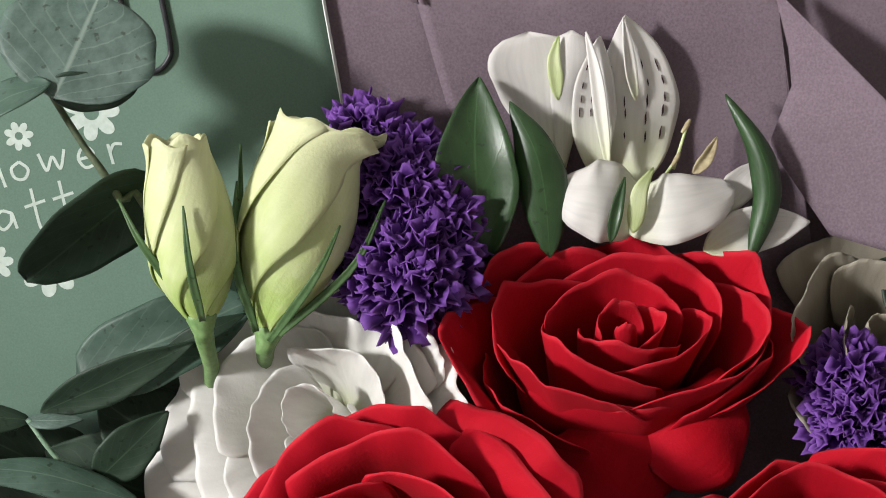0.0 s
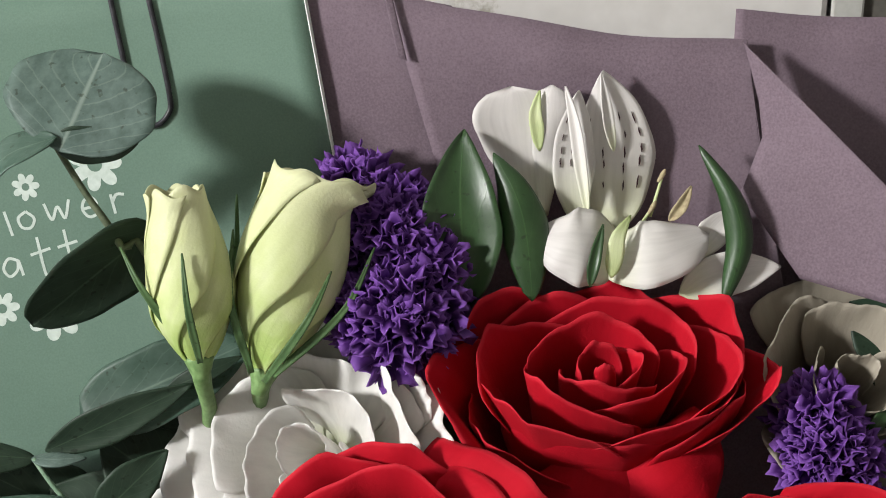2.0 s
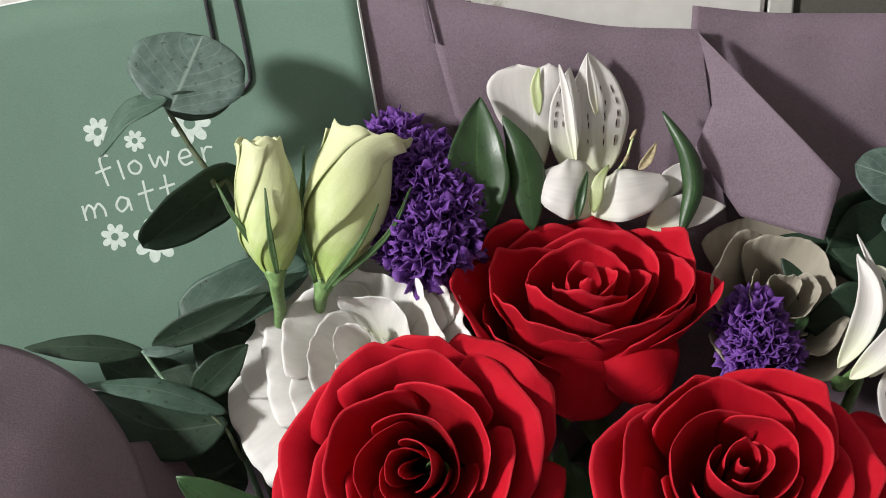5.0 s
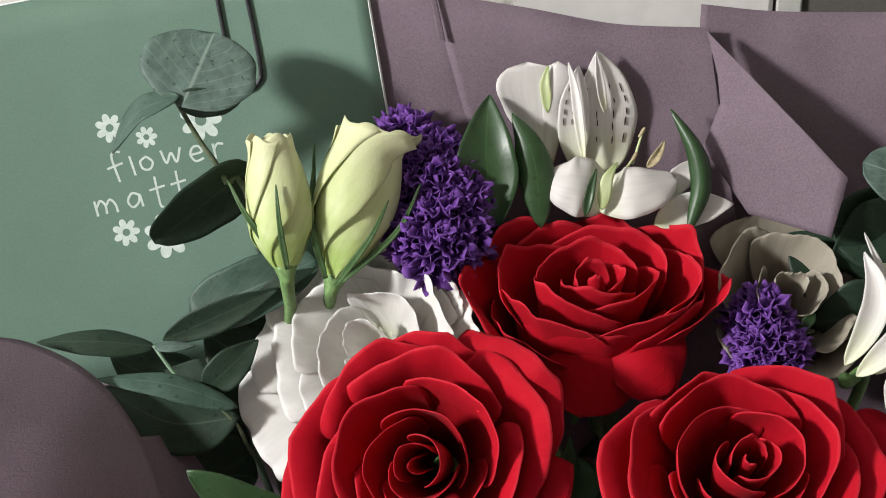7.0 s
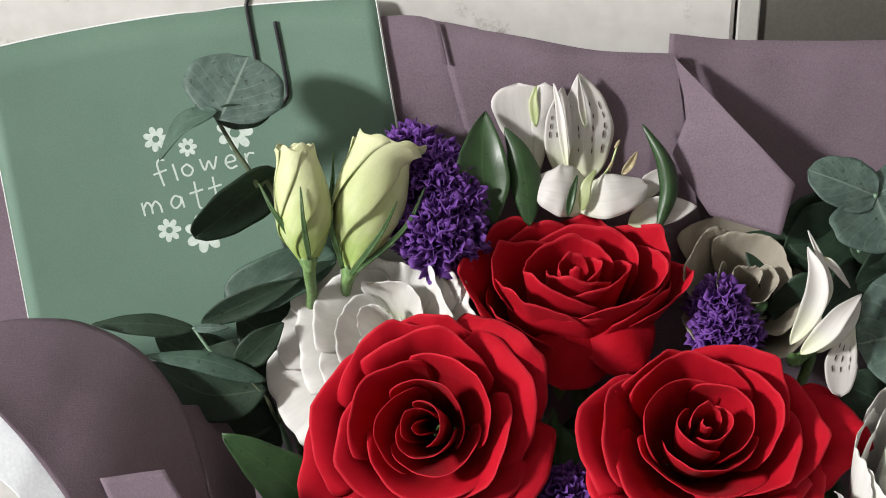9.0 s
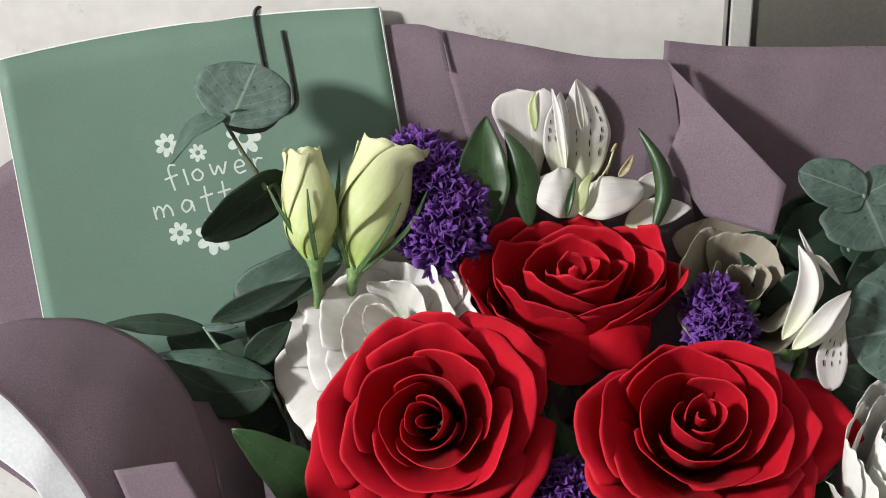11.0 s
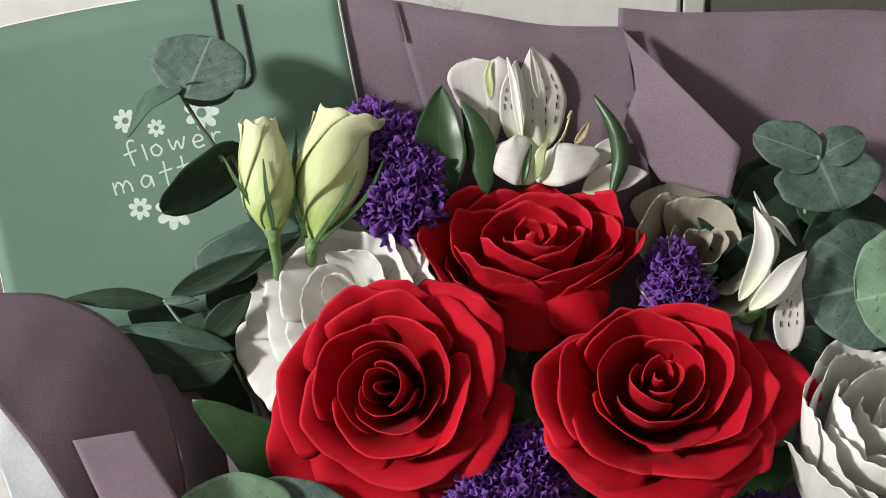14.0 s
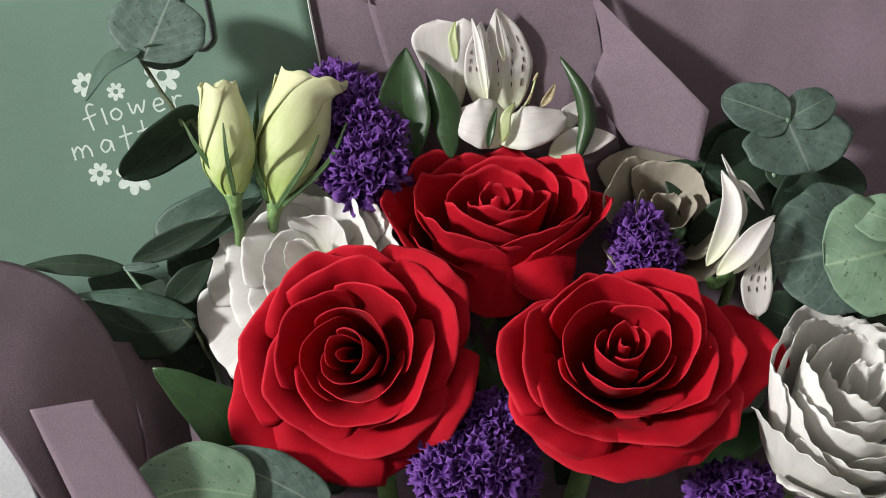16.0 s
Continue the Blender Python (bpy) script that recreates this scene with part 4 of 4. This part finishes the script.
statice([((-1.67, 2.60, -2.00), (0.35, 0.45, 0.4)), ((-0.95, 1.65, -1.75), (0.75, 0.75, 0.6)), ((-0.30, 0.95, -1.60), (0.55, 0.5, 0.5)), ((-0.85, 0.10, -1.15), (0.85, 0.85, 0.7))], "deep purple statice with papery crimped florets", 2, 170, FOOT)
statice([((7.55, -2.20, -1.20), (0.40, 0.50, 0.40)), ((7.80, -2.80, -0.90), (0.60, 0.45, 0.45))], "deep purple statice between rose and lisianthus", 4, 60, FOOT)
statice([((2.89, -7.64, 0.30), (0.60, 0.5, 0.5)), ((2.39, -8.84, 0.70), (1.4, 0.85, 0.9))], "bright purple statice below the roses", 6, 150, FOOT)
statice([((10.20, -9.91, 0.10), (1.0, 0.5, 0.7))], "purple statice under a large rose", 7, 55, FOOT)

# ------------------------------------------------------------------ alstroemeria
lily = thing("alstroemeria", px_free(*(3.46, 0.37, -1.60)), "white alstroemeria with dark dashes and green midribs", "flower")
blade("petal", lily, LILY, [(1.93, 1.98, -2.20), (1.71, 3.05, -2.15), (1.56, 3.84, -2.00), (1.49, 4.70, -1.85)], 0.84, "fan", cup=0.10, ruffle=0.10, seed=21, waves=1.6)
blade("petal", lily, LILY, [(2.15, 2.07, -2.10), (2.21, 3.04, -2.05), (2.27, 3.83, -1.85), (2.30, 4.73, -1.80)], 0.42, "fan", cup=-0.30, ruffle=0.08, seed=22, waves=1.8)
blade("midrib", lily, LILY_GREEN, [(2.06, 3.39, -1.95), (2.00, 3.83, -1.85), (1.96, 4.21, -1.78), (2.05, 4.62, -1.75)], 0.13, "leaf", cup=0.4, seed=2, n=14, m=7)
speckled = blade_grid([(3.58, 1.71, -2.10), (3.59, 2.95, -2.00), (3.55, 4.01, -1.90), (3.33, 5.01, -1.75)], 0.84, "leaf", cup=-0.12, ruffle=0.08, waves=1.5, seed=3, n=30, m=17)
inner = part("petal", solid_grid(bw(speckled), 0.0005), LILY, lily, "white petal with dark dashes")
blade("petal", lily, LILY, [(3.02, 2.05, -1.60), (2.89, 3.10, -1.50), (2.75, 3.98, -1.50), (2.55, 4.69, -1.55)], 0.13, "leaf", cup=0.7, face=(-0.5, 0, 0.8), seed=4)
speckled_b = blade_grid([(2.81, 1.88, -1.95), (2.73, 2.94, -1.80), (2.76, 3.82, -1.75), (2.85, 4.62, -1.75)], 0.42, "leaf", cup=0.2, seed=5, n=30, m=17)
part("petal", solid_grid(bw(speckled_b), 0.0005), LILY, lily, "white petal with dark dashes")
blade("petal", lily, LILY, [(3.55, 3.38, -1.75), (3.42, 3.90, -1.65), (3.35, 4.43, -1.65), (3.29, 4.97, -1.70)], 0.12, "leaf", cup=0.6, face=(0.4, 0, 0.9), seed=14, n=16, m=9)
# two broad lower petals fold down towards the viewer
blade("petal", lily, LILY, [(3.68, 1.22, -1.70), (3.08, 1.45, -1.20), (2.55, 1.55, -1.10), (1.97, 1.64, -1.45)], 0.80, "egg", cup=-0.20, seed=6, face=(-0.1, 0.25, 1), ruffle=0.03)
blade("petal", lily, LILY, [(3.32, 1.29, -1.70), (3.95, 1.33, -1.20), (4.56, 1.42, -1.15), (5.47, 1.68, -1.60)], 0.70, "egg", cup=-0.20, seed=7, face=(0.1, 0.35, 1), ruffle=0.03)
blade("midrib", lily, LILY_GREEN, [(3.42, 0.85, -1.05), (3.47, 1.20, -0.98), (3.56, 1.67, -1.02), (3.84, 2.09, -1.30)], 0.17, "leaf", n=14, m=7)
blade("petal", lily, LILY, [(4.88, 0.46, -1.70), (5.58, 0.81, -1.70), (6.30, 0.94, -1.75), (6.98, 1.01, -1.80)], 0.45, "leaf", cup=0.2, seed=8)
blade("petal", lily, LILY, [(5.06, 1.17, -1.80), (5.52, 1.61, -1.90), (5.75, 1.88, -1.95), (6.01, 2.19, -2.00)], 0.32, "leaf", cup=0.2, seed=9)
for tip, foot in (((4.53, 2.91, -1.60), (4.27, 2.05, -1.60)), ((4.33, 2.27, -1.55), (4.12, 1.96, -1.55))):
    tube("filament", lily, LILY_GREEN, [foot, tip], [0.035, 0.03], sides=7, n=8)
    part("anther", tube_mesh([np.array(tip) + (-0.10, -0.16, 0), tip, np.array(tip) + (0.05, 0.10, 0)], [0.035, 0.06, 0.025], sides=8, n=8), POLLEN, lily, "tan anther")
blade("anther", lily, POLLEN, [(4.66, 1.96, -1.65), (4.90, 2.27, -1.60), (5.12, 2.67, -1.65)], 0.11, "leaf", n=12, m=7, cup=0.8)
blade("bract", lily, LEAF, [(2.98, 0.68, -0.95), (3.08, 1.27, -0.90), (3.26, 1.92, -1.05)], 0.11, "leaf", n=14, m=7, cup=0.6)


def dashes(grid, rows, cols, seed):
    """Dark dashes lying on a petal, along its length."""
    rng = np.random.RandomState(seed)
    n, m, _ = grid.shape
    N = np.cross(np.gradient(grid, axis=1), np.gradient(grid, axis=0))
    N /= np.linalg.norm(N, axis=2, keepdims=True) + 1e-9
    if N[n // 2, m // 2, 2] < 0:
        N = -N
    made = []
    for i in rows:
        for j in cols:
            a, b = i + rng.uniform(-0.8, 0.8), j + rng.uniform(-0.4, 0.4)
            ln, wd = rng.uniform(0.6, 1.2), 0.16
            verts = []
            for lift in (0.055, 0.02):
                for da, db in ((-ln, -0.3 * wd), (-0.3 * ln, wd), (ln, 0.3 * wd), (0.3 * ln, -wd)):
                    x, y = np.clip(a + da, 0, n - 1.001), np.clip(b + db, 0, m - 1.001)
                    p, q = int(x), int(y)
                    fx, fy = x - p, y - q
                    pt = grid[p, q] * (1 - fx) * (1 - fy) + grid[p + 1, q] * fx * (1 - fy) + grid[p, q + 1] * (1 - fx) * fy + grid[p + 1, q + 1] * fx * fy
                    verts.append(bw(pt + N[p, q] * lift))
            made.append(mesh_from(verts, [[0, 1, 2, 3], [7, 6, 5, 4], [0, 4, 5, 1], [1, 5, 6, 2], [2, 6, 7, 3], [3, 7, 4, 0]], smooth=False))
    return made


for me in dashes(speckled, (8, 11, 14, 17, 20), (3, 6, 10, 13), 1) + dashes(speckled_b, (12, 15, 18, 21), (3, 7), 2):
    part("speckle", me, SPECK, inner)
tube("stem", lily, STEM, [(3.59, 0.73, -2.30), (3.68, -2.91, -3.50), FOOT], [0.18, 0.16, 0.15])
blade("leaf", lily, LEAF, [(0.60, 0.28, -1.50), (0.46, 1.60, -1.30), (0.42, 2.65, -1.30), (0.51, 3.83, -1.60)], 0.78, "leaf", cup=0.35, seed=11)
blade("leaf", lily, LEAF, [(1.86, 0.37, -1.30), (1.75, 1.59, -1.20), (1.54, 2.47, -1.20), (1.09, 3.36, -1.50)], 0.46, "leaf", cup=-0.3, seed=12)
blade("leaf", lily, LEAF, [(5.77, 0.28, -1.50), (6.07, 1.51, -1.30), (5.86, 2.47, -1.30), (5.26, 3.49, -1.60)], 0.27, "leaf", cup=-0.8, seed=13)

lily_b = thing("alstroemeria", px_free(*(10.17, -3.46, -0.80)), "half open white alstroemeria bud among eucalyptus", "flower")
blade("petal", lily_b, LILY, [(9.29, -2.93, 0.95), (9.87, -1.91, 1.05), (10.07, -0.99, 0.90), (9.83, -0.12, 0.60)], 0.33, "leaf", cup=0.5, face=(-0.3, 0, 1), seed=1)
blade("petal", lily_b, LILY, [(10.26, -2.01, 0.60), (10.42, -1.33, 0.65), (10.24, -0.57, 0.55), (9.87, 0.36, 0.40)], 0.13, "leaf", cup=0.5, face=(0.4, 0, 1), seed=2)
blade("petal", lily_b, LILY, [(10.29, -0.41, 0.50), (10.61, -0.69, 0.55), (11.10, -1.30, 0.50)], 0.10, "leaf", cup=0.5, seed=5, n=14, m=7)
blade("petal", lily_b, LILY, [(9.59, -3.20, 0.95), (10.19, -2.62, 1.20), (10.69, -2.02, 1.20), (11.34, -1.46, 0.90)], 0.30, "leaf", cup=0.4, seed=3, face=(-0.2, 0.2, 1))
blade("petal", lily_b, LILY, [(10.10, -3.17, 0.85), (10.64, -2.63, 1.05), (11.07, -2.16, 1.00), (11.31, -1.66, 0.90)], 0.26, "leaf", cup=-0.4, seed=6, face=(0.4, 0.1, 1))
low_grid = blade_grid([(11.02, -2.17, 0.85), (10.90, -2.93, 0.80), (10.80, -3.61, 0.70), (10.89, -4.47, 0.50)], 0.50, "petal", cup=0.2, seed=4)
low = part("petal", solid_grid(bw(low_grid), 0.0005), LILY, lily_b, "white petal with brown freckles")
for me in dashes(low_grid, (8, 11, 14), (3, 6, 9), 3):
    part("speckle", me, SPECK, low)
tube("stem", lily_b, STEM, [(9.68, -3.44, -0.50), (9.80, -5.72, -2.50), FOOT], [0.18, 0.16, 0.15])


# ------------------------------------------------------------------ eucalyptus
def sprig(base, label):
    return thing("eucalyptus", px_free(*base), label, "foliage", "eucalyptus sprigs")


def disc(parent, mat, base, tip, half, shape="egg", **how):
    b, t = np.array(base), np.array(tip)
    mid = (b + t) / 2 + np.array(how.pop("arch", (0, 0, 0.15)))
    return blade("leaf", parent, mat, [b, mid, t], half, shape, thick=0.06, n=24, m=17, **how)


e1 = sprig((-6.19, 0.37, -1.20), "blue-green eucalyptus sprig hanging over the card")
disc(e1, EUC, (-7.34, 3.41, -0.20), (-6.56, 5.33, -0.80), 1.60, "round", face=(-0.10, 0.45, 0.9), cup=0.05, seed=1, arch=(0, 0, 0.05))
disc(e1, EUC_SHADE, (-7.48, 3.60, -0.45), (-5.86, 3.72, -0.60), 0.42, face=(0, -0.5, 0.8), cup=0.1, seed=2, arch=(0, -0.1, 0))
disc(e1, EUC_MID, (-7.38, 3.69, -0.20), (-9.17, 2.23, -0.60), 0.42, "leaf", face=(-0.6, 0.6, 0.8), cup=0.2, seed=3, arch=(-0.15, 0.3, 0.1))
disc(e1, EUC_SHADE, (-5.62, 1.97, -1.10), (-8.27, -0.09, -1.70), 0.95, face=(0.55, -0.45, 0.7), cup=0.15, seed=4)
tube("twig", e1, TWIG, [(-7.58, 3.73, -0.50), (-7.48, 3.48, -0.65), (-6.93, 2.53, -0.80), (-6.33, 1.58, -0.90), (-5.09, -1.42, -2.40), FOOT], [0.05, 0.06, 0.07, 0.08, 0.1, 0.12])

e2 = sprig((-8.17, -2.80, -1.50), "grey-green eucalyptus sprig with narrow leaves beside the wrap")
disc(e2, EUC_SHADE, (-8.27, -2.86, -1.90), (-11.38, -2.74, -1.70), 0.40, "leaf", face=(0, 0.6, 0.8), cup=-0.15, seed=5, arch=(0, 0.1, 0.2))
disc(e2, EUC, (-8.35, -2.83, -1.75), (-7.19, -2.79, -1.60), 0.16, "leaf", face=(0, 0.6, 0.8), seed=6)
disc(e2, EUC_SHADE, (-8.07, -2.67, -1.80), (-4.98, -1.25, -1.30), 0.42, "leaf", face=(0.2, -0.2, 1), cup=0.2, seed=7)
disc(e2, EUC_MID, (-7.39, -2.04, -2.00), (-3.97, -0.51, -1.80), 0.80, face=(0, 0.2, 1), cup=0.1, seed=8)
disc(e2, EUC_SHADE, (-5.53, -1.39, -1.50), (-4.01, -0.72, -1.50), 0.2, "leaf", seed=14)
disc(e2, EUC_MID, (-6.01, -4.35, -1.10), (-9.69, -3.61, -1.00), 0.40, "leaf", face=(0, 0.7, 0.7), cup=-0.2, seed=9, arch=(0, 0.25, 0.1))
disc(e2, EUC_SHADE, (-6.02, -4.62, -1.20), (-9.61, -3.84, -1.30), 0.85, "leaf", face=(0, -0.1, 1), cup=0.1, seed=10, arch=(0, -0.55, -0.1))
disc(e2, EUC_SHADE, (-6.97, -4.00, -1.50), (-5.53, -2.62, -1.50), 0.48, "leaf", face=(0.1, -0.1, 1), cup=0.15, seed=11)
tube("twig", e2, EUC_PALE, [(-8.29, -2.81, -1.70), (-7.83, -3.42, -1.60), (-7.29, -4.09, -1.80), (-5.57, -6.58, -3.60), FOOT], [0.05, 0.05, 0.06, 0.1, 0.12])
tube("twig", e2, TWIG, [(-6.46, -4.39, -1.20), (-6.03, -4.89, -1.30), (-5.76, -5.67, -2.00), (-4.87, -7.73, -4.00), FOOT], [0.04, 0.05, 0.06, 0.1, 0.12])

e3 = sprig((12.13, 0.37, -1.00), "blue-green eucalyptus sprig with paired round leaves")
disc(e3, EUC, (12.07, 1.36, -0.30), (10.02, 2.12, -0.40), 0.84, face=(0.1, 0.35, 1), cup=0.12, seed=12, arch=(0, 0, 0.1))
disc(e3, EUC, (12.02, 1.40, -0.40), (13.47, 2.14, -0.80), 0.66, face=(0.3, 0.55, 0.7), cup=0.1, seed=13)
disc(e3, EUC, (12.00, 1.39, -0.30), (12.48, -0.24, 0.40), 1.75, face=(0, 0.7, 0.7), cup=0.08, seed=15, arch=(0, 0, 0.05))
disc(e3, EUC_SHADE, (12.26, 0.37, -1.90), (9.56, 0.46, -1.70), 1.2, face=(0, 0, 1), cup=0.1, seed=17)
disc(e3, EUC_SHADE, (11.48, 0.19, -1.20), (14.54, -0.68, -0.90), 0.8, face=(0, 0, 1), cup=0.1, seed=18)
# leaves added in shade colour to darken the hollow before the mauve sheet
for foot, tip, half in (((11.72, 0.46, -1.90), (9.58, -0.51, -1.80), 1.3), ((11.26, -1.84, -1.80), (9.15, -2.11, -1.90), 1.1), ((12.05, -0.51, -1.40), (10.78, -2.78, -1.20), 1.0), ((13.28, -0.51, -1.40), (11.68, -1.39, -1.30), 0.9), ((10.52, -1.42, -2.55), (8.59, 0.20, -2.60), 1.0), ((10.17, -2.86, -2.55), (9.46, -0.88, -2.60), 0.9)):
    disc(e3, EUC_SHADE, foot, tip, half, "leaf", face=(0.4, -0.2, 0.9), cup=0.1, seed=33)
tube("twig", e3, EUC_PALE, [(12.01, 1.44, -0.25), (11.86, 0.36, -0.90), (11.71, -0.68, -1.30), (11.37, -5.89, -4.00), FOOT], [0.07, 0.06, 0.08, 0.1, 0.12])

e4 = sprig((12.83, -5.20, 0.00), "eucalyptus sprig with large veined round leaves")
disc(e4, EUC, (14.67, -2.17, 0.20), (11.34, -2.96, 0.40), 2.00, face=(-0.1, 0.2, 1), cup=0.08, seed=19)
disc(e4, EUC_PALE, (14.90, -2.49, 0.90), (12.75, -2.96, 1.00), 1.80, face=(0, 0.1, 1), cup=0.08, seed=20)
disc(e4, EUC_PALE, (15.09, -1.82, 1.10), (13.64, -1.30, 0.80), 0.75, face=(0, 0.4, 1), cup=0.1, seed=21)
disc(e4, EUC_SHADE, (13.50, -5.26, -0.60), (11.16, -4.19, -0.50), 1.0, face=(0, 0, 1), cup=0.1, seed=22)
disc(e4, EUC_SHADE, (13.52, -5.10, -0.70), (15.85, -5.63, -0.40), 1.0, face=(0, 0, 1), cup=0.1, seed=23)
tube("twig", e4, TWIG, [(14.78, -2.33, 0.40), (14.36, -4.59, -0.60), (13.42, -7.21, -2.50), FOOT], [0.07, 0.08, 0.1, 0.12])

e5 = sprig((-4.38, -9.11, 1.50), "pale green eucalyptus leaves below a red rose")
disc(e5, EUC_PALE, (-3.93, -9.36, 2.00), (-7.63, -9.59, 2.20), 1.35, face=(0, 0.4, 1), cup=0.1, seed=24, arch=(0, 0.4, 0.2))
disc(e5, EUC, (-1.92, -9.88, 1.60), (-5.25, -8.31, 1.30), 0.85, face=(0, 0.3, 1), cup=0.1, seed=25, arch=(0, 0.15, 0.1))
disc(e5, EUC_SHADE, (-2.03, -9.87, 1.20), (-4.40, -9.13, 1.40), 0.45, "leaf", face=(0, 0, 1), seed=26)
tube("twig", e5, TWIG, [(-3.89, -9.52, 1.60), (-3.02, -11.02, 0.40), (-1.87, -14.16, -2.50), FOOT], [0.07, 0.08, 0.1, 0.12])

# filler leaves, coloured as shade, cover bright paper behind the left sprig
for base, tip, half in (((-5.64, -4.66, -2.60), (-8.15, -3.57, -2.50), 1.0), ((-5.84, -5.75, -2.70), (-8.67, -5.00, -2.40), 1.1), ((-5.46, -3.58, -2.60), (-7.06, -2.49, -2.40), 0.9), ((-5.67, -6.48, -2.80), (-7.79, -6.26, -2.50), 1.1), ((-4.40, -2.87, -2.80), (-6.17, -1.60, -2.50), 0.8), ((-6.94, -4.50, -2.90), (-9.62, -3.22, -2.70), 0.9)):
    disc(e2, EUC_SHADE, base, tip, half, "leaf", face=(0.1, 0, 1), cup=0.1, seed=31)

# broad dark leaf at the left of the left rose, and added foliage deep in the bouquet
fol = thing("rose_foliage", px_free(*(-4.77, -8.44, -0.60)), "dark green rose leaves, with filler leaves added deep between the flowers", "foliage")
blade("leaf", fol, LEAF, [(-3.93, -8.47, -0.70), (-5.05, -7.43, -0.20), (-6.10, -6.53, 0.10), (-7.16, -5.77, 0.20)], 1.25, "spike", cup=0.15, seed=1, face=(0.5, -0.2, 1))
blade("leaf", fol, LEAF, [(8.98, -1.81, -0.90), (8.70, -2.07, -0.80), (8.33, -2.60, -1.00)], 0.14, "leaf", cup=0.4, seed=2, n=14, m=7)
# two leaves added, turned from the window, to darken the gap between roses
for spine in ([(2.27, -7.07, -0.60), (2.43, -6.02, -0.50), (2.62, -5.02, -0.80)], [(2.97, -7.29, -0.90), (2.88, -6.23, -0.80), (2.46, -5.40, -1.10)]):
    blade("leaf", fol, LEAF, spine, 0.80, "leaf", cup=0.2, seed=5, face=(0.75, -0.35, 0.55), n=16, m=9)
tube("twig", fol, STEM, [(-4.42, -8.77, -0.50), (-3.24, -10.54, -2.50), FOOT], [0.1, 0.1, 0.12])
# random dark leaves, made up to keep the hollows behind the flowers dark
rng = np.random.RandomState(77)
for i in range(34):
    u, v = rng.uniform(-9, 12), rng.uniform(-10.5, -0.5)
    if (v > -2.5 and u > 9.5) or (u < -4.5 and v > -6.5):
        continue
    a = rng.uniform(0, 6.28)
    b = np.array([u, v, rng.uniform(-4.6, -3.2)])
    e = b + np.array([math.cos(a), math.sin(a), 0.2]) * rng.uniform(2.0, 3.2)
    blade("leaf", fol, LEAF if i % 3 else EUC_SHADE, [b, (b + e) / 2 + (0, 0, 0.4), e], rng.uniform(0.7, 1.1), "leaf", cup=0.2, seed=i, n=14, m=9)
